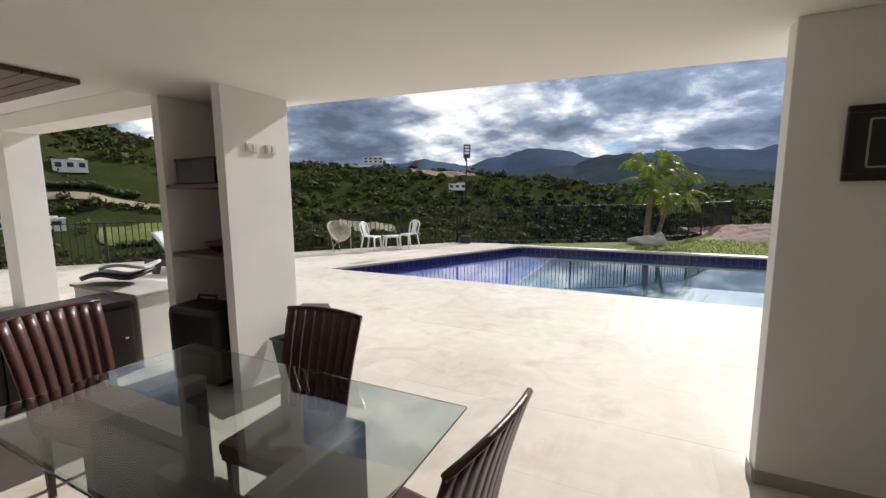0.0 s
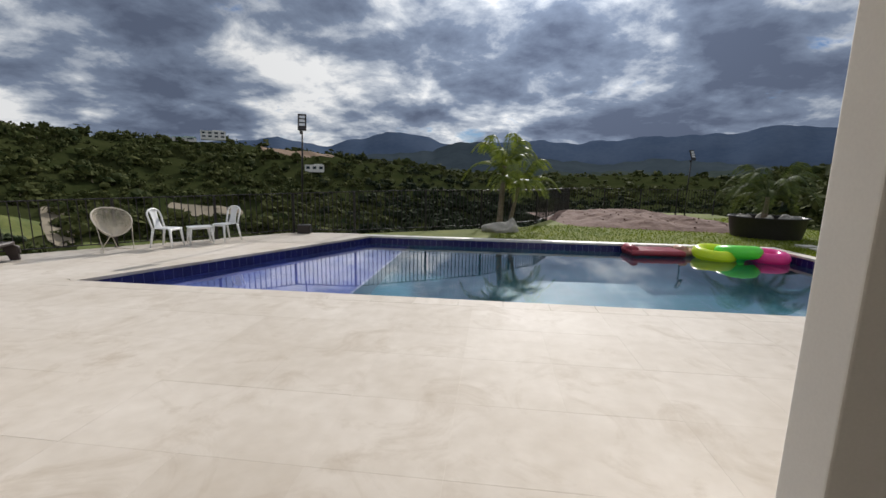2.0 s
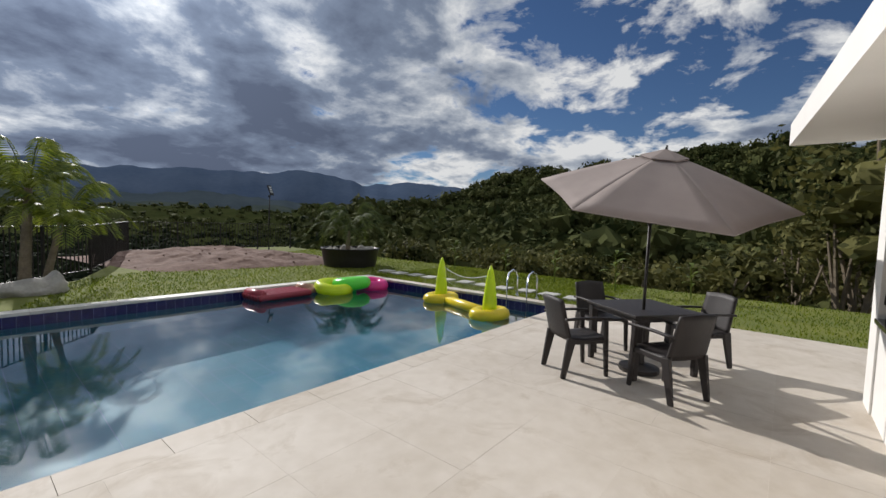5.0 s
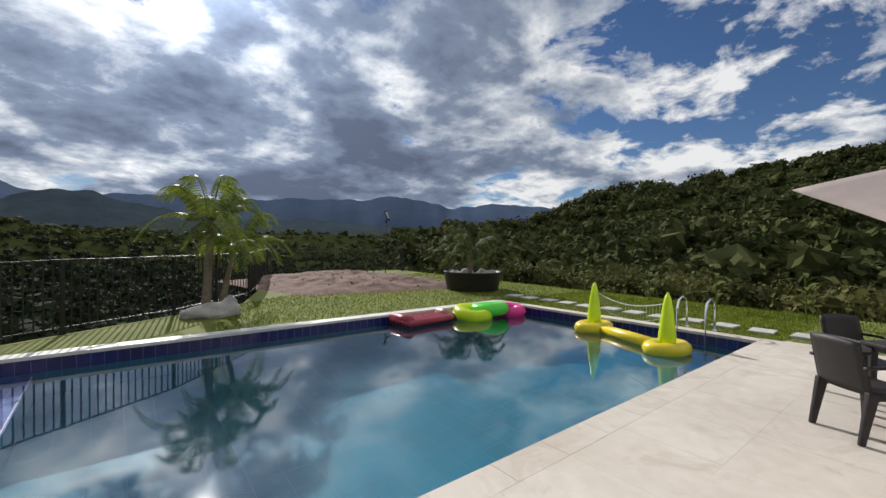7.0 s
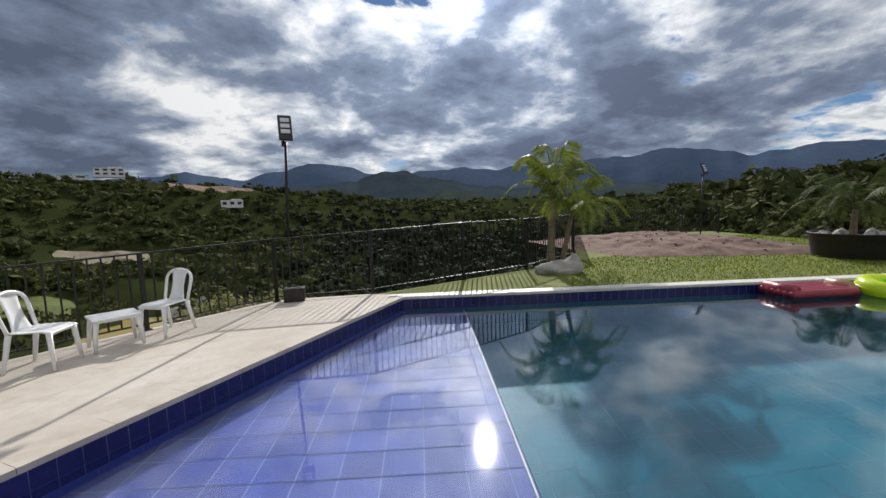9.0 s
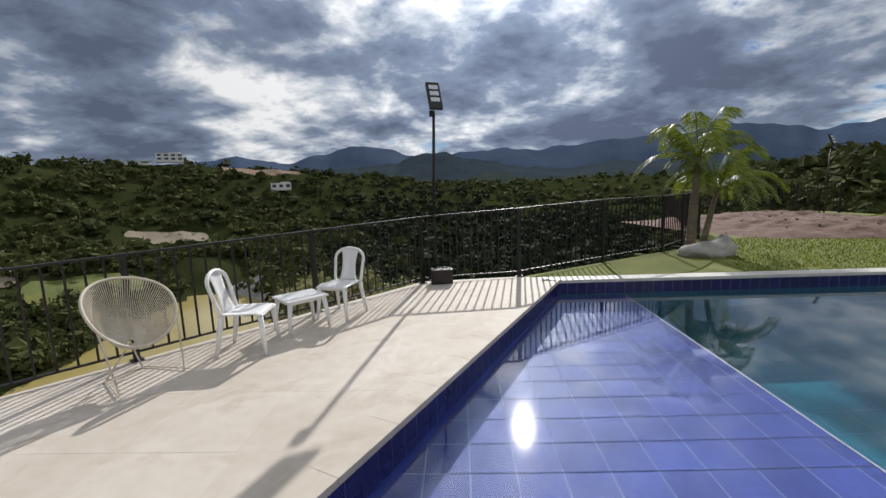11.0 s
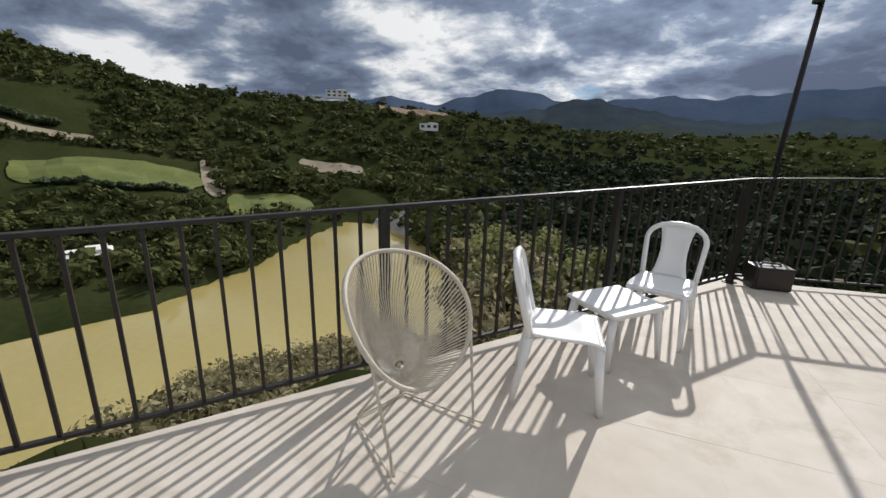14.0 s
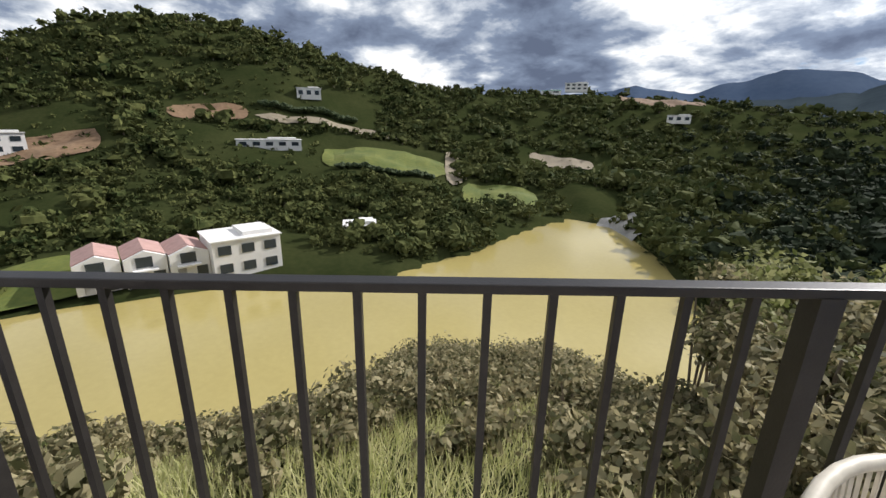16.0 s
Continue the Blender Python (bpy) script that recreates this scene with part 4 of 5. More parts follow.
light_tree(-8.0, 19.0, -1.0, 1.5, 6)


# ---- distance: clearings, houses ----
def patch(name, az, r, wa, wr, mat, label, lift=0.5):
    """A clearing that follows the slope."""
    verts, faces, n = [], [], 12
    for i in range(n + 1):
        for j in range(n + 1):
            u, v = i / n * 2 - 1, j / n * 2 - 1
            k = 1 - 0.16 * (u * u * v * v) + 0.06 * noise.noise(Vector((az + u * 2, r + v * 2, 0)))
            a, d = radians(az + u * wa * k), r + v * wr * k
            x, y = C0[0] - d * math.sin(a), C0[1] + d * math.cos(a)
            verts.append((x, y, float(height(x, y)) + lift))
    for i in range(n):
        for j in range(n):
            a = i * (n + 1) + j
            faces.append((a, a + n + 1, a + n + 2, a + 1))
    soup(name, verts, faces, mat, label, "ground", "structure")


patch("ground_field", 60, 172, 8, 14, M_field, "mown green terrace field on the far hillside")
patch("ground_field", 45, 150, 5, 12, M_field, "small mown field beyond the lake")
patch("ground_field", 98, 92, 10, 8, M_field, "green bank beside the lake")
patch("ground_earth", 80, 207, 4, 6, M_earth, "bare red earth cutting on the hillside")
patch("ground_earth", 97, 186, 7, 12, M_earth, "sandy building plot on the hillside")
patch("ground_earth", 26, 402, 4.5, 20, M_earth, "bare red earth on the far ridge")
patch("ground_road", 66, 205, 9, 3, M_road, "pale dirt track across the hillside")
patch("ground_road", 51, 178, 1.2, 22, M_road, "pale dirt track up the hillside")
patch("ground_road", 37, 220, 4, 7, M_road, "pale cleared strip beyond the lake")
patch("ground_road", 29.5, 122, 3.2, 9, M_concrete, "grey road along the lake dam", 0.9)


def hedge(az, r, length, h):
    p = Vector(polar(az, r))
    rng = np.random.default_rng(int(az))
    n = int(length / 0.55)
    u = (np.linspace(-0.5, 0.5, n) * length)
    x, y = p.x + u * math.cos(radians(az)), p.y + u * math.sin(radians(az)) + rng.normal(0, 0.25, n)
    c = np.stack([x, y, height(x, y) + h * rng.uniform(0.35, 0.55, n)], 1)
    v, f = crowns(rng, c, np.full(n, h * 0.62), 3)
    v2, f2 = leaf_cloud(rng, c, np.full(n, h * 0.6), 26, 0.2)
    ob = soup("hedge", np.concatenate([v, v2]), np.concatenate([f, f2 + len(v)]), M_hedge, "dark clipped hedge below the mown field", "hedge", "")
    return ob


hedge(60, 157, 34, 2.2)
hedge(69, 212, 40, 3.0)


def window(parent, c, s, turn=None):
    w = part("window", boxed(c, s, turn), M_window, parent)
    return w


def row_house(i, base, yaw, group):
    """One white gabled unit of a row."""
    h = thing("row_house", Matrix.Translation(base) @ Matrix.Rotation(radians(yaw), 4, "Z"), "white two-storey gabled row house with a terracotta roof by the lake", "house", group)
    bm = bmesh.new()
    w, d, e, g = 5.6, 9.0, 4.5, 5.7
    sect = [(-w / 2, 0), (w / 2, 0), (w / 2, e), (0, g), (-w / 2, e)]
    f = [bm.verts.new((x, -d / 2, z)) for x, z in sect]
    b = [bm.verts.new((x, d / 2, z)) for x, z in sect]
    bm.faces.new(f)
    bm.faces.new(b[::-1])
    for k in range(5):
        bm.faces.new((f[k], b[k], b[(k + 1) % 5], f[(k + 1) % 5]))
    part("wall", bm, M_housewall, h)
    for sgn in (-1, 1):
        rb = bmesh.new()
        box(rb, (sgn * w / 4, 0.4, (e + g) / 2 + 0.12), (w / 2 / math.cos(math.atan2(g - e, w / 2)) + 0.1, d - 0.6, 0.16), Matrix.Rotation(sgn * math.atan2(g - e, w / 2), 3, "Y"))
        part("roof", rb, M_roof, h)
    win = part("window", boxed((-0.2, -d / 2 - 0.03, 3.9), (2.2, 0.12, 1.7)), M_window, h)
    part("window", boxed((1.6, -d / 2 - 0.03, 1.2), (1.6, 0.12, 2.1)), M_window, h)
    part("door", boxed((-1.3, -d / 2 - 0.03, 1.1), (1.2, 0.1, 2.2)), M_concrete, h)
    part("balcony", boxed((-0.2, -d / 2 - 0.6, 2.75), (3.4, 1.1, 0.22)), M_housewall, h)
    return h


for i in range(3):
    p = polar(92.0 - i * 3.9, 87.2 - i * 0.5)
    row_house(i, (p[0], p[1], LAKE_Z + 1.2), 92, "row of houses by the lake")


def flat_house(az, r, size, label, yaw=None, roof=M_housewall, storeys=2, lift=0.0, windows=3, name="flat_roofed_house", z=None):
    p = polar(az, r)
    base_z = float(height(p[0], p[1])) if z is None else z
    w, d, hgt = size
    h = thing(name, Matrix.Translation((p[0], p[1], base_z + lift)) @ Matrix.Rotation(radians(az if yaw is None else yaw), 4, "Z"), label, "house")
    part("wall", boxed((0, 0, hgt / 2 - 0.6), (w, d, hgt + 1.2)), M_housewall, h)
    part("roof", boxed((0, 0, hgt + 0.12), (w + 0.5, d + 0.5, 0.24)), roof, h)
    part("parapet", boxed((w * 0.2, 0, hgt + 0.55), (w * 0.45, d * 0.7, 0.7)), M_housewall, h)
    for s in range(storeys):
        z0 = hgt * (s + 0.5) / storeys
        for k in range(windows):
            part("window", boxed(((k - (windows - 1) / 2) * w / windows, -d / 2 - 0.03, z0), (w / windows * 0.55, 0.12, hgt / storeys * 0.5)), M_window, h)
    return h


flat_house(78.4, 85.5, (11, 9, 6.2), "white two-storey flat-roofed house by the lake", yaw=92, z=LAKE_Z + 1.2)
flat_house(69, 228, (11, 7, 3.8), "white villa with dark windows on the hillside", windows=3, storeys=1)
flat_house(74, 176, (22, 6, 2.6), "long low white shed with a flat roof", storeys=1, windows=5)
flat_house(97.5, 190, (13, 8, 6.0), "unfinished concrete house on the building plot", roof=M_concrete)
flat_house(64, 98, (7, 6, 2.6), "low white boathouse among the lakeside trees", storeys=1, windows=2)
flat_house(35.6, 392, (18, 9, 5.5), "far white two-storey house on the ridge", windows=4, lift=3)
flat_house(102, 118, (6, 6, 3.0), "small white outbuilding among trees", storeys=1, windows=2)
flat_house(24, 330, (14, 8, 4), "far grey house on the wooded ridge", storeys=1, lift=2)
flat_house(88, 372, (20, 8, 4), "dark open pavilion on the hilltop", roof=M_wood, storeys=1, windows=5, lift=3)
flat_house(38.6, 380, (16, 6, 1.8), "far shed with a green sheet roof", roof=M_greenroof, storeys=1, windows=2, lift=2)


# ---- garden things ----
def white_chair(m, label):
    """A stacking plastic chair without arms, facing +x."""
    c = thing("plastic_chair", m, label, "chair", "white plastic chairs")
    part("seat", slab(bmesh.new(), lambda u, v: (-0.2 + 0.42 * u, (v - 0.5) * (0.40 + 0.05 * u), 0.44 - 0.03 * math.sin(math.pi * v) * math.sin(math.pi * min(1, u * 1.2)) - 0.03 * max(0, u - 0.85) / 0.15), 10, 10, 0.012), M_white_plastic, c, smooth=True)
    part("apron", slab(bmesh.new(), lambda u, v: (0.2 - 0.01 * v, (u - 0.5) * 0.42, 0.435 - 0.05 * v - 0.02 * math.sin(math.pi * u) * 0), 8, 2, 0.01), M_white_plastic, c)
    lean = lambda z: -0.19 - 0.26 * (z - 0.43)
    arch = [(lean(0.43), -0.2, 0.43)] + [(lean(0.43 + 0.30 * k / 4), -0.2 - 0.005 * k, 0.43 + 0.30 * k / 4) for k in range(1, 5)]
    arch += [(lean(0.75 + 0.12 * math.sin(a)), -0.215 * math.cos(a), 0.75 + 0.12 * math.sin(a)) for a in np.linspace(0.15, math.pi - 0.15, 11)]
    arch += [(p[0], -p[1], p[2]) for p in arch[:5][::-1]]
    part("back_frame", tube(bmesh.new(), arch, 0.021, 8), M_white_plastic, c, smooth=True)
    part("backrest", slab(bmesh.new(), lambda u, v: (lean(0.42 + 0.45 * u) - 0.02 * math.sin(math.pi * v), (v - 0.5) * (0.2 + 0.08 * abs(2 * u - 1) ** 2), 0.42 + 0.45 * u), 10, 6, 0.012), M_white_plastic, c, smooth=True)
    for sx in (1, -1):
        for sy in (1, -1):
            x0, x1 = (0.19, 0.23) if sx > 0 else (-0.19, -0.27)
            bm = bmesh.new()
            tube(bm, [(x0, sy * 0.19, 0.43), ((x0 + x1) / 2, sy * 0.205, 0.2), (x1, sy * 0.22, 0.0)], 0.030, 8, r_end=0.019)
            part("leg", bm, M_white_plastic, c, smooth=True)
    return c


FENCE_YAW = math.degrees(math.atan2(0.766, 0.642))
white_chair(pose(-6.93, 10.78, 0.0, 0, 0, 7), "white plastic stacking chair by the railing")
white_chair(pose(-6.27, 11.93, 0.0, 0, 0, 253), "white plastic stacking chair facing the small table")

side = thing("plastic_side_table", pose(-6.62, 11.44, 0.0, 0, 0, FENCE_YAW - 4), "low white plastic side table between two chairs", "table")
part("tabletop", boxed((0, 0, 0.40), (0.52, 0.46, 0.03), bevel=0.012), M_white_plastic, side)
part("apron", boxed((0, 0, 0.375), (0.46, 0.40, 0.03)), M_white_plastic, side)
for sx in (-1, 1):
    for sy in (-1, 1):
        part("leg", tube(bmesh.new(), [(sx * 0.21, sy * 0.18, 0.385), (sx * 0.235, sy * 0.20, 0.2), (sx * 0.25, sy * 0.215, 0)], 0.032, 8, r_end=0.02), M_white_plastic, side, smooth=True)


def cord_chair():
    """A round string chair: a tilted ring, cords to a low hub, rod legs."""
    c = thing("string_chair", pose(-7.625, 10.09, 0.0, 0, 0, -24.4), "ivory string chair with a round tilted ring frame by the railing", "chair")
    tilt = radians(39.4)
    n = Vector((math.cos(tilt), 0, math.sin(tilt)))
    upv = Vector((-math.sin(tilt), 0, math.cos(tilt)))
    cen = Vector((0, 0, 0.668))
    rim = lambda a: cen + upv * (0.368 * math.sin(a)) + Vector((0, 0.351 * math.cos(a), 0)) + n * (0.05 * math.cos(2 * a))
    hub_c = cen - n * 0.27 - upv * 0.20
    hub = lambda a: hub_c + upv * (0.03 * math.sin(a)) + Vector((0, 0.038 * math.cos(a), 0))
    part("ring", tube(bmesh.new(), [rim(2 * math.pi * k / 48) for k in range(48)], 0.013, 8, True), M_cord, c, smooth=True)
    part("hub_ring", tube(bmesh.new(), [hub(2 * math.pi * k / 16) for k in range(16)], 0.009, 6, True), M_cord, c, smooth=True)
    for k in range(108):
        a = 2 * math.pi * (k + 0.5) / 108
        mid = (rim(a) + hub(a)) / 2 - n * 0.07
        part("cord", tube(bmesh.new(), [rim(a), rim(a) * 0.62 + hub(a) * 0.38 - n * 0.055, rim(a) * 0.3 + hub(a) * 0.7 - n * 0.05, hub(a)], 0.0042, 4), M_cord, c)
    for a in (radians(-25), radians(205), radians(60), radians(120)):
        foot = Vector((0.22 if math.sin(a) < 0.5 else -0.26, 0.30 * math.cos(a), 0.0))
        top = rim(a) if math.sin(a) < 0.5 else hub_c
        part("leg", tube(bmesh.new(), [top, foot + Vector((0, 0, 0.01))], 0.008, 6), M_cord, c)
    part("brace", tube(bmesh.new(), [(0.26, -0.30, 0.02), (-0.24, -0.17, 0.012), (-0.24, 0.17, 0.012), (0.26, 0.30, 0.02)], 0.006, 6), M_cord, c)


cord_chair()


def solar_lamp(m, label, height_m=2.95):
    """A street lamp with a flat head, facing -y."""
    l = thing("street_lamp", m, label, "lamp", "solar lamps")
    part("base_plate", boxed((0, 0, 0.01), (0.16, 0.16, 0.02)), M_black, l)
    part("pole", tube(bmesh.new(), [(0, 0, 0), (0, 0, 1.5), (0.04, -0.01, height_m)], 0.034, 12, r_end=0.024), M_black, l, smooth=True)
    turn = Matrix.Rotation(radians(-24), 3, "X")
    cen = Vector((0.04, -0.05, height_m + 0.24))
    head = part("head", box(bmesh.new(), cen, (0.24, 0.055, 0.52), turn, 0.02), M_black, l)
    for k in range(3):
        q = cen + turn @ Vector((0, -0.031, 0.15 - 0.12 * k))
        part("lens", box(bmesh.new(), q, (0.16, 0.012, 0.08), turn, 0.004), M_lens, head, "pale lens block")
    part("clamp", boxed((0, -0.01, height_m - 0.04), (0.07, 0.07, 0.1), bevel=0.01), M_black, l)


solar_lamp(pose(-5.12, 13.88, 0, 0, 0.8, 22), "tall black solar lamp at the terrace corner")
solar_lamp(pose(9.83, 23.7, -0.03, 0, 0, 20), "tall black solar lamp behind the rubble mound", 2.75)

spk = thing("loudspeaker", pose(-5.0, 13.70, 0, 0, 0, 8), "small black loudspeaker box on the tiles by the lamp", "speaker")
part("cabinet", boxed((0, 0, 0.13), (0.37, 0.25, 0.25), bevel=0.015), M_black, spk)
part("grille", boxed((0, -0.128, 0.13), (0.32, 0.012, 0.2), bevel=0.004), M_dark, spk)
part("handle", tube(bmesh.new(), [(-0.1, 0, 0.25), (-0.08, 0, 0.28), (0.08, 0, 0.28), (0.1, 0, 0.25)], 0.012, 6), M_black, spk)


def lounger(m):
    """A moulded sun lounger, its head to +x."""
    l = thing("sun_lounger", m, "dark brown sun lounger with a raised pale mesh back", "lounger", "sun loungers")
    prof = lambda u: 0.30 + 0.035 * math.cos(2 * math.pi * u * 1.3)
    part("bed", slab(bmesh.new(), lambda u, v: (-0.95 + 1.2 * u, (v - 0.5) * 0.6, prof(u)), 14, 6, 0.06), M_taupe_plastic, l, smooth=True)
    part("backrest", slab(bmesh.new(), lambda u, v: (0.25 + 0.50 * u, (v - 0.5) * (0.6 - 0.1 * u * u), prof(1) + 0.62 * u + 0.03 * math.sin(math.pi * u)), 10, 6, 0.035), M_sling, l, "pale grey mesh back", smooth=True)
    for sy in (-1, 1):
        part("side_rail", slab(bmesh.new(), lambda u, v: (-1.0 + 1.9 * u, sy * (0.31 + 0.015 * v), 0.33 - 0.13 * v + 0.03 * math.cos(2 * math.pi * u * 0.8) - 0.10 * max(0, 0.12 - u) / 0.12), 16, 2, 0.05), M_taupe_plastic, l, smooth=True)
        for x in (-0.86, 0.62):
            part("leg", slab(bmesh.new(), lambda u, v: (x + (u - 0.5) * (0.2 - 0.06 * v) + 0.06 * (1 if x > 0 else -1) * v, sy * 0.31, 0.26 * (1 - v)), 3, 4, 0.05), M_taupe_plastic, l)
    part("strut", tube(bmesh.new(), [(0.25, -0.2, 0.2), (0.6, -0.2, 0.75), (0.6, 0.2, 0.75), (0.25, 0.2, 0.2)], 0.012, 6), M_black, l)
    return l


first = lounger(pose(-9.15, 8.15, 0, 0, 0, 206))
for x, y, a in ((-8.95, 7.25, 204), (-8.5, 6.15, 201)):
    copy_thing(first, pose(x, y, 0, 0, 0, a))


def stool():
    s = thing("plastic_stool", pose(-2.68, 3.70, 0, 0, 0, 22), "taupe plastic step stool beside the pier", "stool")
    part("seat", box(bmesh.new(), (0, 0, 0.44), (0.31, 0.31, 0.035), None, 0.015), M_taupe_plastic, s)
    part("skirt", box(bmesh.new(), (0, 0, 0.395), (0.33, 0.33, 0.06), None, 0.012), M_taupe_plastic, s)
    for sx in (-1, 1):
        for sy in (-1, 1):
            bm = bmesh.new()
            box(bm, (sx * 0.155, sy * 0.155, 0.19), (0.075, 0.075, 0.38), Matrix.Rotation(radians(-5 * sx), 3, "Y") @ Matrix.Rotation(radians(5 * sy), 3, "X"), 0.008)
            part("leg", bm, M_taupe_plastic, s)
    for sx in (-1, 1):
        part("rung", boxed((sx * 0.172, 0, 0.13), (0.03, 0.30, 0.06), bevel=0.006), M_taupe_plastic, s)
        part("rung", boxed((0, sx * 0.172, 0.13), (0.30, 0.03, 0.06), bevel=0.006), M_taupe_plastic, s)


stool()
bin_ = thing("waste_bin", pose(-2.22, 3.04, 0, 0, 0, 34), "black tapered plastic bin with an open top", "bin")
part("bucket", lathe(bmesh.new(), [(0.17, 0.0), (0.23, 0.36), (0.245, 0.38), (0.23, 0.385), (0.215, 0.36), (0.15, 0.02)], 4), M_dark, bin_)
part("rim", tube(bmesh.new(), [(0.24 * math.cos(a), 0.24 * math.sin(a), 0.38) for a in (0, math.pi / 2, math.pi, math.pi * 1.5)], 0.012, 6, True), M_dark, bin_)

# ---- patio table, chairs, umbrella ----
T0 = Vector((5.02, 5.48, 0))
T_YAW = -37.0
pt = thing("patio_table", Matrix.Translation(T0) @ Matrix.Rotation(radians(T_YAW), 4, "Z"), "square dark brown resin patio table on the terrace", "table")
part("tabletop", boxed((0, 0, 0.715), (0.92, 0.92, 0.035), bevel=0.01), M_brown_plastic, pt)
part("apron", boxed((0, 0, 0.675), (0.84, 0.84, 0.06)), M_brown_plastic, pt)
for sx in (-1, 1):
    for sy in (-1, 1):
        part("leg", boxed((sx * 0.40, sy * 0.40, 0.34), (0.075, 0.075, 0.68), bevel=0.01, taper=0.8), M_brown_plastic, pt)


def arm_chair(m):
    """A moulded resin armchair facing +x."""
    c = thing("patio_armchair", m, "dark brown resin armchair drawn up to the patio table", "chair", "chairs round the patio table")
    part("seat", slab(bmesh.new(), lambda u, v: (-0.22 + 0.46 * u, (v - 0.5) * 0.46, 0.43 - 0.02 * math.sin(math.pi * u)), 6, 6, 0.03), M_brown_plastic, c, smooth=True)
    part("backrest", slab(bmesh.new(), lambda u, v: (-0.22 - 0.11 * u - 0.03 * math.sin(math.pi * v), (v - 0.5) * (0.47 - 0.03 * u), 0.42 + 0.44 * u + 0.02 * math.sin(math.pi * v) * u), 8, 8, 0.028), M_brown_plastic, c, smooth=True)
    for sy in (-1, 1):
        part("front_leg", boxed((0.215, sy * 0.235, 0.325), (0.055, 0.05, 0.65), Matrix.Rotation(radians(-4), 3, "Y"), 0.01, 0.75), M_brown_plastic, c)
        part("back_leg", boxed((-0.25, sy * 0.225, 0.22), (0.10, 0.045, 0.45), Matrix.Rotation(radians(11), 3, "Y"), 0.01, 0.6), M_brown_plastic, c)
        part("armrest", slab(bmesh.new(), lambda u, v: (-0.30 + 0.57 * u, sy * (0.245 + 0.035 * (v - 0.5)), 0.655 + 0.01 * math.sin(math.pi * u)), 8, 3, 0.025), M_brown_plastic, c, smooth=True)
        part("side_brace", boxed((0, sy * 0.225, 0.40), (0.44, 0.03, 0.05), bevel=0.006), M_brown_plastic, c)
    return c


u_ax, v_ax = Vector((math.cos(radians(T_YAW)), math.sin(radians(T_YAW)))), Vector((-math.sin(radians(T_YAW)), math.cos(radians(T_YAW))))
arm = None
for d, dist, extra in ((-u_ax, 0.86, 0), (-v_ax, 0.72, 4), (u_ax, 0.80, -3), (v_ax, 0.80, 0)):
    p = Vector((T0.x, T0.y)) + d * dist - u_ax * (0.28 if extra == 4 else 0.0)
    m = pose(p.x, p.y, 0, 0, 0, math.degrees(math.atan2(-d.y, -d.x)) + extra)
    arm = arm_chair(m) if arm is None else copy_thing(arm, m) and arm


def umbrella():
    um = thing("patio_umbrella", Matrix.Translation(T0), "taupe canvas patio umbrella tilted over the dark table", "umbrella")
    apex, axis = Vector((-0.48, -0.24, 2.47)), Vector((-0.25, -0.20, 0.945)).normalized()
    joint = apex - axis * 0.75
    part("pole", tube(bmesh.new(), [(-0.15, -0.03, 0.0), (-0.21, -0.06, 0.9), joint], 0.017, 10), M_black, um, smooth=True)
    part("tilt_joint", tube(bmesh.new(), [joint - Vector((0, 0, 0.05)), joint + Vector((0, 0, 0.03))], 0.03, 10), M_black, um)
    part("upper_pole", tube(bmesh.new(), [joint, apex - axis * 0.02], 0.019, 10), M_black, um, smooth=True)
    part("base", lathe(bmesh.new(), [(0.22, 0.0), (0.22, 0.05), (0.06, 0.09), (0.04, 0.3)], 20, (-0.15, -0.03, 0)), M_black, um)
    s1 = Vector((-0.26, 1.19, 0.19))
    s1 = (s1 - axis * s1.dot(axis)).normalized()
    s2 = axis.cross(s1)
    N, Rr, drop = 6, 1.28, 0.45
    spoke = lambda k: s1 * math.cos(2 * math.pi * k / N) + s2 * math.sin(2 * math.pi * k / N)
    tip = lambda k: apex - axis * drop + spoke(k) * Rr
    for k in range(N):
        a, b = tip(k), tip(k + 1)

        def panel(u, v, a=a, b=b):
            u2 = 0.12 + 0.88 * u
            edge = a + (b - a) * v
            pull = (apex - edge).normalized() * (0.05 * math.sin(math.pi * v) * u2 * u2)
            return apex + (edge - apex) * u2 + pull - axis * (0.035 * math.sin(math.pi * v) * u2 - 0.02 * math.sin(math.pi * u2))
        part("canopy_panel", slab(bmesh.new(), panel, 8, 8, 0.004), M_canopy, um, smooth=True)
        part("hem", tube(bmesh.new(), [panel(1.0, j / 8) - axis * 0.004 for j in range(9)], 0.006, 5), M_canopy, um)
        part("rib", tube(bmesh.new(), [apex - axis * 0.05, apex + (a - apex) * 0.5 - axis * 0.02, a - axis * 0.01], 0.007, 5), M_black, um)
        part("strut", tube(bmesh.new(), [joint + (apex - joint) * 0.35, apex + (a - apex) * 0.5 - axis * 0.03], 0.006, 5), M_black, um)
    cap = bmesh.new()
    top = cap.verts.new(apex + axis * 0.035)
    rim_v = [cap.verts.new(apex - axis * 0.045 + spoke(k / 2) * (0.23 if k % 2 == 0 else 0.20)) for k in range(2 * N)]
    low_v = [cap.verts.new(v.co - axis * 0.012) for v in rim_v]
    for k in range(2 * N):
        cap.faces.new((top, rim_v[k], rim_v[(k + 1) % (2 * N)]))
        cap.faces.new((rim_v[k], low_v[k], low_v[(k + 1) % (2 * N)], rim_v[(k + 1) % (2 * N)]))
    part("vent", cap, M_canopy, um)
    part("finial", tube(bmesh.new(), [apex + axis * 0.03, apex + axis * 0.07], 0.016, 8, r_end=0.008), M_black, um)


umbrella()

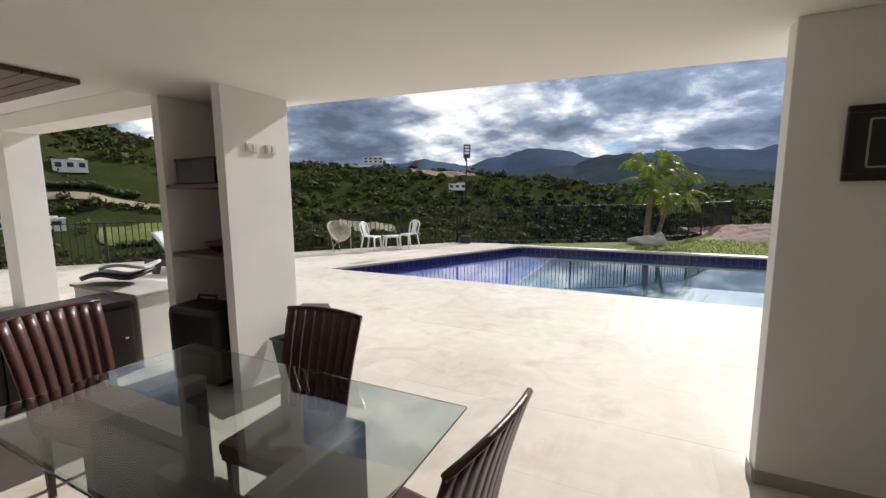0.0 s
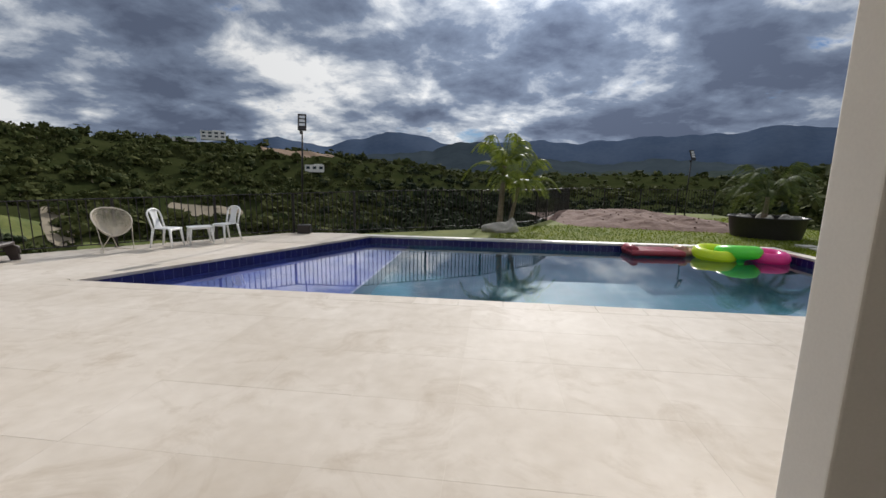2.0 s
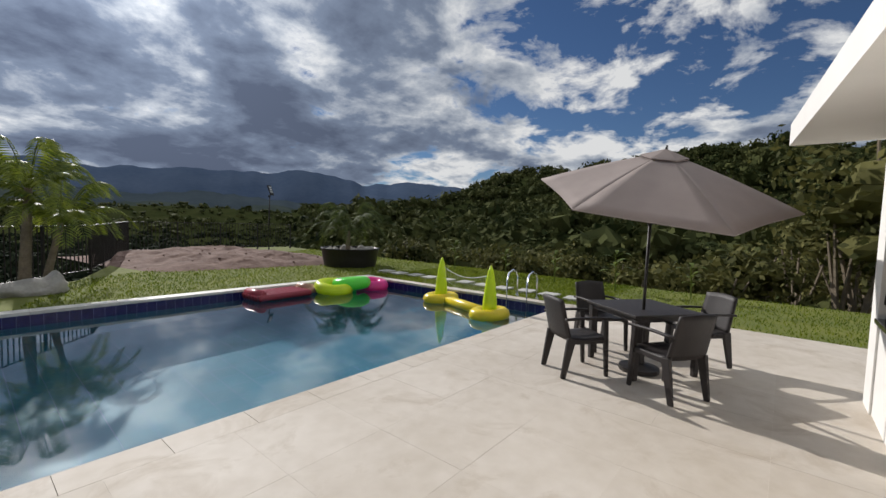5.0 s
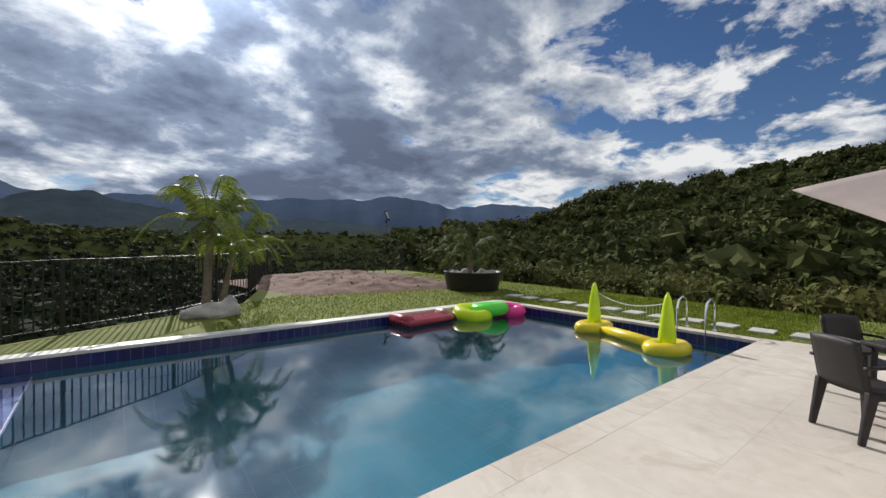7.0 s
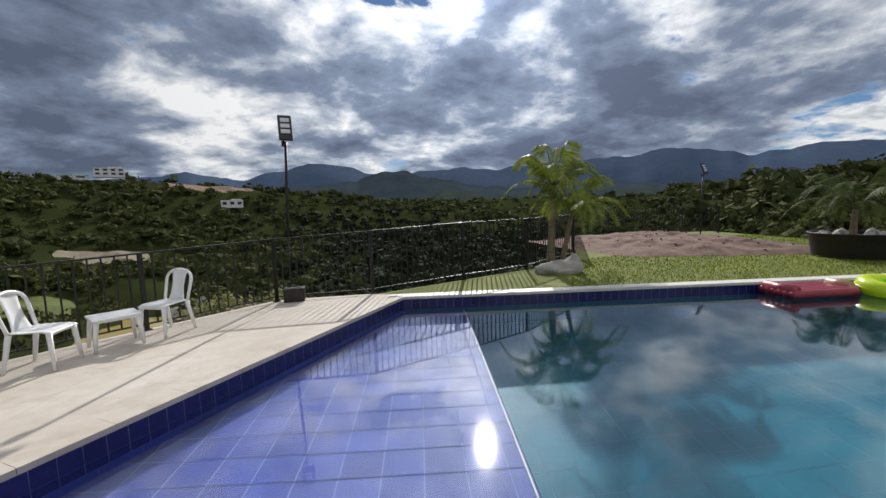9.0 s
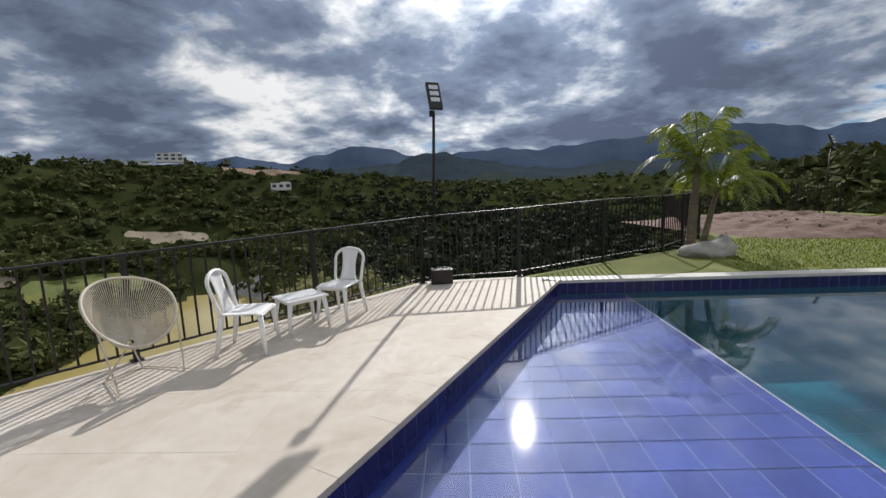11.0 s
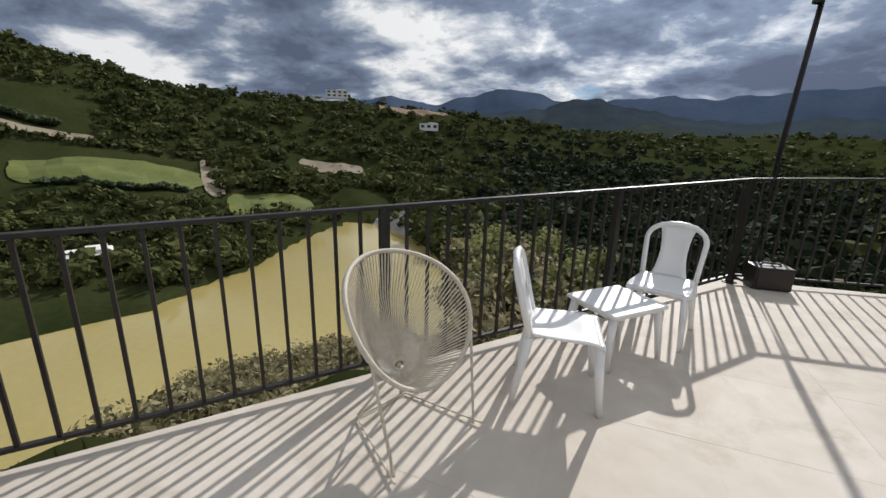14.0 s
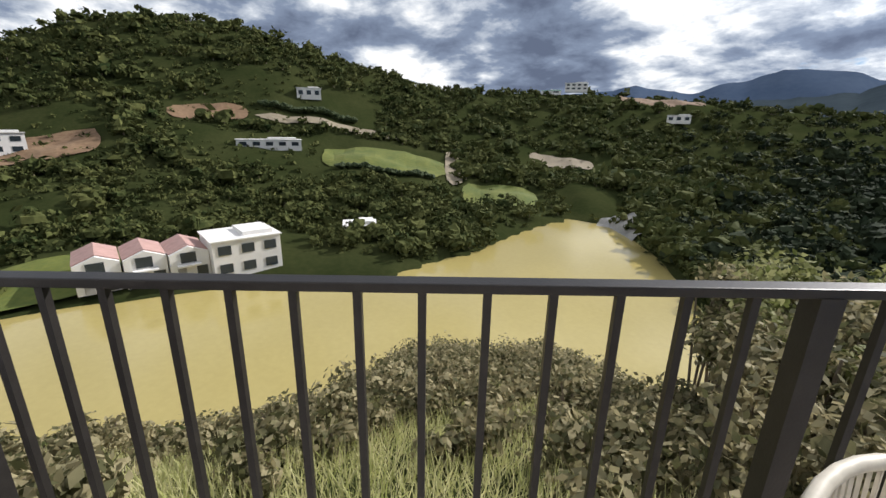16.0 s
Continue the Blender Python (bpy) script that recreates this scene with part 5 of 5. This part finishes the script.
# ---- pool toys and fittings ----
def ring_float(x, y, r, t, mat, label, lift=0.0, tilt=0.0, turn=0.0):
    f = thing("pool_ring", pose(x, y, WATER_Z + t * 0.55 + lift, tilt, 0, turn), label, "pool float", "inflatable floats")
    part("ring", tube(bmesh.new(), [(r * math.cos(a), r * math.sin(a), 0) for a in np.linspace(0, 2 * math.pi, 28, endpoint=False)], t, 12, True), mat, f, smooth=True)
    part("valve", lathe(bmesh.new(), [(0.018, 0), (0.012, 0.02)], 8, (r, 0, t * 0.97)), M_white_plastic, f)
    part("seam", tube(bmesh.new(), [((r + t) * math.cos(a), (r + t) * math.sin(a), 0) for a in np.linspace(0, 2 * math.pi, 28, endpoint=False)], 0.006, 4, True), mat, f)


ring_float(5.98, 12.98, 0.34, 0.155, M_lime, "neon yellow inflatable ring by the pool edge", 0.05, 8)
ring_float(6.5, 12.95, 0.35, 0.16, M_green, "neon green inflatable ring afloat by the pool edge", 0.10, -7)
ring_float(7.12, 12.85, 0.30, 0.15, M_pink, "hot pink inflatable ring afloat in the corner", 0.03, 5)


def mat_float(x, y, yaw, mat, label, n=6, L=1.5, W=0.72):
    f = thing("pool_mat", pose(x, y, WATER_Z + 0.07, 0, 0, yaw), label, "pool float", "inflatable floats")
    for k in range(n):
        part("chamber", tube(bmesh.new(), [(-L / 2, W * (k / (n - 1) - 0.5), 0), (-L / 2 + 0.06, W * (k / (n - 1) - 0.5), 0.02), (L / 2 - 0.06, W * (k / (n - 1) - 0.5), 0.02), (L / 2, W * (k / (n - 1) - 0.5), 0)], 0.078, 10), mat, f, smooth=True)
    part("pillow", tube(bmesh.new(), [(-L / 2 + 0.1, -W / 2, 0.08), (-L / 2 + 0.1, W / 2, 0.08)], 0.1, 10), mat, f, smooth=True)


mat_float(4.62, 13.25, 3, M_red, "dark red inflatable lounge mat along the pool wall", 6, 1.3, 0.62)
mat_float(5.52, 13.36, 6, M_sand, "tan inflatable mat beside the red one", 4, 0.55, 0.4)


def net_float():
    f = thing("volleyball_float", pose(0, 0, 0), "yellow inflatable volleyball net afloat by the pool wall", "pool float")
    a, b = Vector((7.18, 10.42, WATER_Z + 0.07)), Vector((6.58, 8.66, WATER_Z + 0.07))
    part("beam", tube(bmesh.new(), [a, (a + b) / 2 + Vector((0, 0, 0.01)), b], 0.11, 12), M_yellow, f, smooth=True)
    for p in (a, b):
        d = (b - a).normalized()
        sd = Vector((-d.y, d.x, 0))
        part("base_tube", tube(bmesh.new(), [p + sd * 0.36 * math.cos(t) * 0.9 + d * 0.2 * math.sin(t) for t in np.linspace(0, 2 * math.pi, 20, endpoint=False)], 0.13, 10, True), M_yellow, f, smooth=True)
        rings = [(0.15, 0.0), (0.14, 0.25), (0.10, 0.6), (0.06, 0.85), (0.015, 0.97)]
        part("upright", lathe(bmesh.new(), rings, 14, (p.x, p.y, p.z)), M_lime, f, smooth=True)
    top_a, top_b = a + Vector((0, 0, 0.78)), b + Vector((0, 0, 0.78))
    cord = lambda z, sag: [top_a + (top_b - top_a) * t - Vector((0, 0, z + sag * math.sin(math.pi * t))) for t in np.linspace(0.05, 0.95, 9)]
    part("top_cord", tube(bmesh.new(), cord(0, 0.16), 0.008, 5), M_net, f)
    part("bottom_cord", tube(bmesh.new(), cord(0.25, 0.2), 0.004, 4), M_net, f)
    net = bmesh.new()
    for t in np.linspace(0.05, 0.95, 24):
        q = top_a + (top_b - top_a) * t
        s = math.sin(math.pi * t)
        tube(net, [q - Vector((0, 0, 0.16 * s)), q - Vector((0, 0, 0.25 + 0.2 * s))], 0.002, 3)
    part("net", net, M_net, f)


net_float()

ladder = thing("pool_ladder", pose(7.87, 8.72, 0), "chrome pool ladder on the pool wall", "ladder")
for sy in (-0.25, 0.25):
    part("rail", tube(bmesh.new(), [(0.35, sy, 0.0), (0.35, sy, 0.45), (0.28, sy, 0.58), (0.12, sy, 0.63), (-0.05, sy, 0.57), (-0.12, sy, 0.42), (-0.12, sy, -1.1)], 0.021, 10), M_chrome, ladder, smooth=True)
    part("flange", lathe(bmesh.new(), [(0.05, 0.0), (0.045, 0.02), (0.024, 0.03)], 14, (0.35, sy, 0.004)), M_chrome, ladder)
for k in range(3):
    part("step", boxed((-0.12, 0, -0.35 - 0.27 * k), (0.09, 0.48, 0.03), bevel=0.006), M_chrome, ladder)

for i in range(13):
    y = 6.6 + 0.64 * i
    s = thing("stepping_stone", pose(8.98 + 0.05 * math.sin(i * 2.1), y, -0.035, 0, 0, 5 * math.sin(i * 3.7)), "square pale concrete stepping stone in the grass", "paving slab", "stepping stones")
    part("slab", boxed((0, 0, 0.03), (0.46, 0.40, 0.06), bevel=0.012), M_slab, s)


def rock():
    bm = bmesh.new()
    bmesh.ops.create_icosphere(bm, subdivisions=4, radius=1)
    for v in bm.verts:
        k = 1 + 0.25 * noise.noise(v.co * 1.6) + 0.10 * noise.noise(v.co * 4.5)
        v.co = Vector((v.co.x * 0.62 * k, v.co.y * 0.34 * k, max(-0.1, v.co.z * 0.24 * k)))
        if v.co.x > 0.2:
            v.co.z += 0.16 * math.exp(-((v.co.x - 0.36) / 0.14) ** 2) * (1 if v.co.z > 0 else 0)
    ob = part("garden_rock", bm, M_rock, smooth=True)
    ob.matrix_basis = pose(0.80, 15.85, 0.04, 0, 0, 6)
    tagged(ob, "low grey-white boulder on the lawn under the palm", "rock")


rock()


def rubble():
    rng = np.random.default_rng(7)
    n = 46
    verts, faces = [], []
    bump = lambda u, v: max(0.0, 1 - (u * u) ** 1.4) * max(0.0, 1 - (v * v) ** 1.4)
    for i in range(n + 1):
        for j in range(n + 1):
            u, v = i / n * 2 - 1, j / n * 2 - 1
            z = bump(u, v) * (0.42 + 0.16 * noise.noise(Vector((u * 3, v * 3, 0))) + 0.09 * noise.noise(Vector((u * 11, v * 11, 2)))) - 0.06
            verts.append((6.4 + u * 3.6 - v * 0.5, 20.9 + v * 3.6 + u * -0.6, z))
    for i in range(n):
        for j in range(n):
            a = i * (n + 1) + j
            faces.append((a, a + n + 1, a + n + 2, a + 1))
    soup("ground_rubble", verts, faces, M_gravel, "mound of red earth and grey rubble on the lawn", "rubble mound", "structure")
    c = []
    for _ in range(70):
        u, v = rng.uniform(-0.95, 0.95, 2)
        z = bump(u, v) * (0.42 + 0.16 * noise.noise(Vector((u * 3, v * 3, 0)))) - 0.04
        c.append((6.4 + u * 3.6 - v * 0.5, 20.9 + v * 3.6 + u * -0.6, z))
    v, f = cores(rng, np.array(c), rng.uniform(0.015, 0.05, len(c)))
    soup("rubble_stones", v, f, M_gravel, "broken stones scattered over the rubble mound", "stones")


rubble()


def frond(bm, base, yaw, length, lift, droop, width, leaflets=26, seed=0):
    """One palm frond: a bent rib with leaflets on both sides."""
    out = Vector((math.cos(yaw), math.sin(yaw), 0))
    sd = Vector((-math.sin(yaw), math.cos(yaw), 0))
    pt = lambda t: base + out * (length * (t - 0.12 * t * t)) + Vector((0, 0, lift * math.sin(min(1, t * 1.15) * math.pi * 0.55) - droop * t * t))
    tube(bm, [pt(k / 6) for k in range(7)], 0.016, 4, r_end=0.004)
    for k in range(leaflets):
        t = 0.14 + 0.86 * k / leaflets
        p, q = pt(t), pt(min(1, t + 0.03))
        L = width * math.sin(math.pi * (0.12 + 0.80 * t)) ** 0.7 * (0.85 + 0.3 * ((k * 7 + seed) % 5) / 5)
        for s in (-1, 1):
            e = p + sd * s * L * 0.75 + out * L * 0.62 + Vector((0, 0, -L * (0.30 + 0.25 * t)))
            m_ = (p + e) / 2 + Vector((0, 0, L * 0.10))
            w = (q - p).normalized() * 0.022
            bm.faces.new([bm.verts.new(x) for x in (p - w * 0.5, m_ - w, e, m_ + w)])


def palm(m, label, trunks_, fronds, length, seed, leaf=M_frond):
    pm = thing("palm_tree", m, label, "palm")
    rng = random.Random(seed)
    for bx, by, tx, ty, h, r in trunks_:
        bm = bmesh.new()
        pts = [(bx + (tx - bx) * t, by + (ty - by) * t, h * t) for t in np.linspace(0, 1, 9)]
        tube(bm, pts, r, 10, r_end=r * 0.62)
        for k in range(int(h / 0.11)):
            t = (k + 0.5) * 0.11 / h
            c = Vector((bx + (tx - bx) * t, by + (ty - by) * t, h * t))
            rr = r * (1 - 0.38 * t) + 0.006
            tube(bm, [c + Vector((rr * math.cos(a), rr * math.sin(a), 0)) for a in np.linspace(0, 2 * math.pi, 10, endpoint=False)], 0.008, 3, True)
        part("trunk", bm, M_bark, pm, smooth=True)
        for k in range(fronds):
            yaw = 2 * math.pi * k / fronds + rng.uniform(-0.25, 0.25)
            up_ = rng.uniform(0.15, 1.0)
            bm = bmesh.new()
            frond(bm, Vector((tx, ty, h - 0.05)), yaw, length * (1.05 - 0.35 * up_) * rng.uniform(0.85, 1.1), 0.35 + 0.95 * up_ * length * 0.7, (0.95 - 0.5 * up_) * length * 0.75, 0.40 * length / 1.6, 28, k)
            part("frond", bm, leaf, pm)
    return pm


palm(pose(0.72, 16.45, -0.03), "young palm with two stems and bright arching fronds on the lawn", [(0, 0, 0.12, 0.05, 2.15, 0.11), (0.32, 0.1, 0.62, 0.1, 1.45, 0.08)], 16, 1.55, 3)
palm(pose(9.15, 16.6, 0.3), "bushy dark palm growing in a round black planter", [(0, 0, 0.05, 0.0, 0.95, 0.10)], 17, 1.75, 8, M_tub_palm)
tub = thing("round_planter", pose(9.2, 16.5, -0.03), "large round black planter with pale stones and a palm", "planter")
part("pot", lathe(bmesh.new(), [(0.92, 0.0), (0.98, 0.30), (1.03, 0.62), (1.06, 0.66), (0.98, 0.66), (0.95, 0.55)], 36, cap=False), M_black, tub, smooth=True)
part("soil", lathe(bmesh.new(), [(0.96, 0.5), (0.96, 0.54)], 30), M_gravel, tub)
for k in range(12):
    a, rr = k * 2.4, 0.75 - 0.03 * (k % 4)
    g = bmesh.new()
    bmesh.ops.create_icosphere(g, subdivisions=2, radius=0.11 + 0.03 * (k % 3))
    for v in g.verts:
        v.co = v.co * (1 + 0.3 * noise.noise(v.co * 9 + Vector((k, 0, 0)))) + Vector((rr * math.cos(a), rr * math.sin(a), 0.56))
    part("stone", g, M_rock, tub, smooth=True)


def sapling(x, y, h, seed):
    s = thing("sapling", pose(x, y, -0.05), "young broad-leaved plant with pale green leaves at the lawn edge", "plant", "young plants")
    rng = random.Random(seed)
    part("stem", tube(bmesh.new(), [(0, 0, 0), (0.03, 0.02, h * 0.5), (0.0, 0.04, h * 0.9)], 0.018, 6), M_frond, s)
    for k in range(9):
        yaw, z = k * 2.4, h * (0.35 + 0.6 * k / 9)
        L = h * rng.uniform(0.3, 0.45)
        o, sd = Vector((math.cos(yaw), math.sin(yaw), 0)), Vector((-math.sin(yaw), math.cos(yaw), 0))
        part("leaf", slab(bmesh.new(), lambda u, v: Vector((0, 0, z)) + o * (L * u) + sd * ((v - 0.5) * 0.3 * L * math.sin(math.pi * (0.05 + 0.93 * u))) + Vector((0, 0, L * (0.9 * u - 0.75 * u * u))), 6, 2, 0.003), M_frond, s)


for i, (x, y, h) in enumerate(((11.2, 9.4, 1.0), (11.0, 7.6, 1.15), (11.4, 11.2, 0.9), (11.5, 13.4, 1.1), (11.3, 5.9, 0.9))):
    sapling(x, y, h, i)

# ---- the living terrace ----
dining = thing("dining_table", pose(-0.98, 1.39, 0), "rectangular glass-topped dining table on dark legs", "table")
part("glass_top", boxed((0, 0, 0.754), (1.87, 1.0, 0.012), bevel=0.003), M_glass, dining, "clear green-edged glass")
dining.children[0].visible_shadow = False
for sx in (-1, 1):
    part("pedestal", boxed((sx * 0.52, 0, 0.36), (0.10, 0.52, 0.72), bevel=0.01), M_dark, dining)
    part("foot", boxed((sx * 0.52, 0, 0.02), (0.16, 0.72, 0.04), bevel=0.008), M_dark, dining)
part("stretcher", boxed((0, 0, 0.30), (0.94, 0.08, 0.12), bevel=0.006), M_dark, dining)


def dining_chair(m):
    """A high-backed chair of vertical leather strips, facing +x."""
    c = thing("dining_chair", m, "dark red-brown dining chair with a curved back of leather strips", "chair", "chairs round the dining table")
    part("seat", box(bmesh.new(), (0, 0, 0.44), (0.44, 0.45, 0.07), None, 0.02), M_leather, c)
    for k in range(8):
        y = (k - 3.5) * 0.056
        part("back_strip", slab(bmesh.new(), lambda u, v: (-0.21 - 0.05 * u - 0.09 * u * u + 0.02 * (y / 0.2) ** 2, y * (1 + 0.18 * u) + (v - 0.5) * 0.05 * (1 + 0.15 * u), 0.40 + 0.63 * u - 0.25 * y * y), 8, 2, 0.016), M_leather, c, smooth=True)
    part("top_edge", tube(bmesh.new(), [(-0.35 + 0.02 * (y / 0.2) ** 2, y * 1.18, 1.03 - 0.25 * y * y) for y in np.linspace(-0.22, 0.22, 9)], 0.013, 6), M_leather, c, smooth=True)
    for sx in (-1, 1):
        for sy in (-1, 1):
            part("leg", boxed((sx * 0.18, sy * 0.18, 0.205), (0.042, 0.042, 0.41), bevel=0.005, taper=0.7), M_dark, c)
    part("seat_frame", boxed((0, 0, 0.395), (0.42, 0.43, 0.03)), M_dark, c)
    return c


chair = dining_chair(pose(-1.0, 1.75, 0, 0, 0, -88))
for x, y, a in ((-2.16, 1.47, 8), (-0.07, 1.42, 172), (-1.3, 0.72, 90), (-0.35, 0.66, 90)):
    copy_thing(chair, pose(x, y, 0, 0, 0, a))

art = thing("picture", pose(1.755, 3.098, 1.915), "dark framed picture with a pale round shape on the wall", "picture")
part("canvas", boxed((0, -0.012, 0), (0.46, 0.02, 0.30)), M_art, art)
for c, s in (((0, -0.018, 0.165), (0.53, 0.035, 0.035)), ((0, -0.018, -0.165), (0.53, 0.035, 0.035)), ((-0.248, -0.018, 0), (0.035, 0.035, 0.295)), ((0.248, -0.018, 0), (0.035, 0.035, 0.295))):
    part("frame", boxed(c, s, bevel=0.006), M_dark, art)
for c, sz in (((0, -0.024, 0.115), (0.36, 0.006, 0.008)), ((0, -0.024, -0.115), (0.36, 0.006, 0.008)), ((-0.18, -0.024, 0), (0.008, 0.006, 0.222)), ((0.18, -0.024, 0), (0.008, 0.006, 0.222))):
    part("inner_fillet", boxed(c, sz), M_base, art, "thin dull silver fillet")
blob = bmesh.new()
bmesh.ops.create_icosphere(blob, subdivisions=3, radius=1)
for v in blob.verts:
    k = 1 + 0.25 * noise.noise(v.co * 2.2)
    v.co = Vector((v.co.x * 0.09 * k, v.co.y * 0.004 - 0.023, v.co.z * 0.075 * k))
part("painted_shape", blob, M_art_shape, art, "pale painted shape", smooth=True)

for y in (2.84, 3.04):
    sw = thing("wall_switch", pose(-2.428, y, 2.09), "white double switch plate on the pier", "switch", "switch plates")
    part("plate", boxed((0.004, 0, 0), (0.008, 0.12, 0.08), bevel=0.003), M_switch, sw)
    for d in (-0.025, 0.025):
        part("rocker", boxed((0.010, d, 0), (0.006, 0.035, 0.05), bevel=0.002), M_switch, sw)

# on and below the shelves of the pier
case = thing("black_bag", pose(-2.93, 2.68, 0, 0, 0, 8), "tall black bag standing in the lower niche", "bag")
part("body", boxed((0, 0, 0.36), (0.60, 0.36, 0.72), bevel=0.07), M_dark, case)
part("flap", boxed((0, -0.165, 0.50), (0.42, 0.03, 0.30), bevel=0.012), M_black, case)
part("pocket", boxed((0.02, -0.175, 0.20), (0.40, 0.05, 0.22), bevel=0.02), M_black, case)
part("handle", tube(bmesh.new(), [(-0.12, 0, 0.71), (-0.1, 0, 0.79), (0.1, 0, 0.79), (0.12, 0, 0.71)], 0.014, 6), M_black, case)
bx = thing("storage_box", pose(-2.9, 2.84, 1.788), "dark storage box on the top shelf", "box")
part("body", boxed((0, 0, 0.1), (0.52, 0.40, 0.2), bevel=0.01), M_dark, bx)
part("lid", boxed((0, 0, 0.21), (0.54, 0.42, 0.03), bevel=0.008), M_black, bx)
bowl = thing("bowl", pose(-2.9, 2.84, 1.178), "small dark bowl on the middle shelf", "bowl")
part("body", lathe(bmesh.new(), [(0.05, 0), (0.12, 0.05), (0.14, 0.09), (0.125, 0.085), (0.05, 0.02)], 18), M_wood, bowl, smooth=True)

half = thing("half_wall", pose(-4.35, 2.75, 0), "low white plastered planter wall beyond the dining table", "low wall")
part("body", boxed((0, 0, 0.36), (1.2, 0.45, 0.72), bevel=0.008), M_plaster, half)
part("cap", boxed((0, 0, 0.735), (1.26, 0.5, 0.03), bevel=0.006), M_slab, half)
bag = thing("folded_towel", pose(-4.5, 2.75, 0.75, 0, 0, 20), "dark folded towels lying on the low wall", "towel")
part("towel", slab(bmesh.new(), lambda u, v: ((u - 0.5) * 0.6, (v - 0.5) * 0.32, 0.07 + 0.05 * math.sin(5 * u + 2 * v) * 0.6 + 0.06 * u), 10, 6, 0.05), M_dark, bag, smooth=True)
part("towel", slab(bmesh.new(), lambda u, v: ((u - 0.2) * 0.5, (v - 0.5) * 0.26, 0.17 + 0.03 * math.sin(4 * u + 3 * v) + 0.05 * u), 8, 5, 0.03), M_sling, bag, "pale grey towel", smooth=True)
sideboard = thing("sideboard", pose(-3.95, 1.75, 0, 0, 0, 2), "dark brown wooden sideboard behind the dining chairs", "cabinet")
part("body", boxed((0, 0, 0.36), (0.5, 1.4, 0.66), bevel=0.006), M_dark, sideboard)
part("top", boxed((0, 0, 0.71), (0.56, 1.46, 0.04), bevel=0.006), M_dark, sideboard)
for k in (-1, 0, 1):
    d = part("door", boxed((0.26, k * 0.46, 0.36), (0.022, 0.43, 0.58), bevel=0.004), M_dark, sideboard)
    part("knob", lathe(bmesh.new(), [(0.012, 0), (0.016, 0.02)], 10, (0.272, k * 0.46 + 0.16, 0.36)), M_chrome, d)

# ---- barbecue corner ----
counter = thing("barbecue_counter", pose(0, 0, 0), "black barbecue counter with a white end wall", "counter")
part("body", boxed((3.47, 3.15, 0.43), (0.22, 0.60, 0.86)), M_dark, counter)
part("end_wall", boxed((3.64, 3.18, 0.22), (0.11, 0.74, 0.44), bevel=0.006), M_plaster, counter)
part("end_panel", boxed((3.645, 3.165, 0.75), (0.09, 0.70, 0.62), bevel=0.004), M_granite, counter, "polished black end panel")
part("panel_edge", boxed((3.645, 3.534, 0.75), (0.10, 0.035, 0.62), bevel=0.004), M_plaster, counter, "white plastered edge")
part("baseboard", boxed((3.64, 3.558, 0.04), (0.115, 0.012, 0.08)), M_base, counter)
part("worktop", boxed((3.46, 3.15, 0.885), (0.24, 0.66, 0.045), bevel=0.006), M_granite, counter)
part("worktop", boxed((4.43, 3.22, 0.885), (1.44, 0.64, 0.045), bevel=0.006), M_granite, counter)
part("body", boxed((4.43, 3.22, 0.43), (1.42, 0.56, 0.86)), M_plaster, counter)
bbq = thing("gas_barbecue", pose(4.45, 3.15, 0.908, 0, 0, -80), "black barbecue with a closed hood on the counter", "barbecue")
part("firebox", boxed((0, 0, 0.09), (0.72, 0.46, 0.18), bevel=0.01), M_black, bbq)
hood = part("hood", slab(bmesh.new(), lambda u, v: ((v - 0.5) * 0.74, 0.25 * math.cos(math.pi * u), 0.19 + 0.25 * math.sin(math.pi * u)), 12, 2, 0.015), M_black, bbq, smooth=True)
part("hood_end", boxed((-0.365, 0, 0.27), (0.012, 0.44, 0.18), bevel=0.004), M_black, bbq)
part("hood_end", boxed((0.365, 0, 0.27), (0.012, 0.44, 0.18), bevel=0.004), M_black, bbq)
part("handle", tube(bmesh.new(), [(-0.25, 0.28, 0.28), (-0.25, 0.33, 0.28), (0.25, 0.33, 0.28), (0.25, 0.28, 0.28)], 0.012, 8), M_chrome, hood)
crate = thing("wooden_crate", pose(3.47, 3.22, 0.908), "small pale wooden box on the black worktop", "box")
for dx in (-0.09, 0.09):
    part("side", boxed((dx, 0, 0.08), (0.015, 0.26, 0.16)), M_oak, crate)
for dy in (-0.125, 0.125):
    part("side", boxed((0, dy, 0.08), (0.165, 0.015, 0.16)), M_oak, crate)
part("bottom", boxed((0, 0, 0.008), (0.165, 0.235, 0.015)), M_oak, crate)

# ---- terrace tiles ----
def lay_tiles():
    size, gap = 0.8, 0.002
    cells = []
    for poly in DECKS:
        for i in range(-20, 14):
            for j in range(-9, 20):
                x, y = i * size + 0.28, j * size + 0.2
                c = clip([(x + gap / 2, y + gap / 2), (x + size - gap / 2, y + gap / 2), (x + size - gap / 2, y + size - gap / 2), (x + gap / 2, y + size - gap / 2)], poly)
                if len(c) > 2:
                    cells.append(c)
    # the stretch beside the path is laid of single tiles
    mid = lambda c: (sum(p[0] for p in c) / len(c), sum(p[1] for p in c) / len(c))
    near = lambda c: -9.5 < mid(c)[0] < 5.2 and 0.4 < mid(c)[1]
    singles = sorted([c for c in cells if near(c)], key=lambda c: abs(mid(c)[0] + 2.0) + abs(mid(c)[1] - 6))[:300]
    keep = {id(c) for c in singles}
    rest = bmesh.new()
    rng = random.Random(5)
    for c in cells:
        lift = rng.uniform(-0.0006, 0.0006)
        if id(c) in keep:
            part("tile", prism(bmesh.new(), c, -0.02, lift), M_tile, floor)
        else:
            prism(rest, c, -0.02, lift)
    tagged(part("outer_tiles", rest, M_tile_outer, floor), kind="stuff")


lay_tiles()
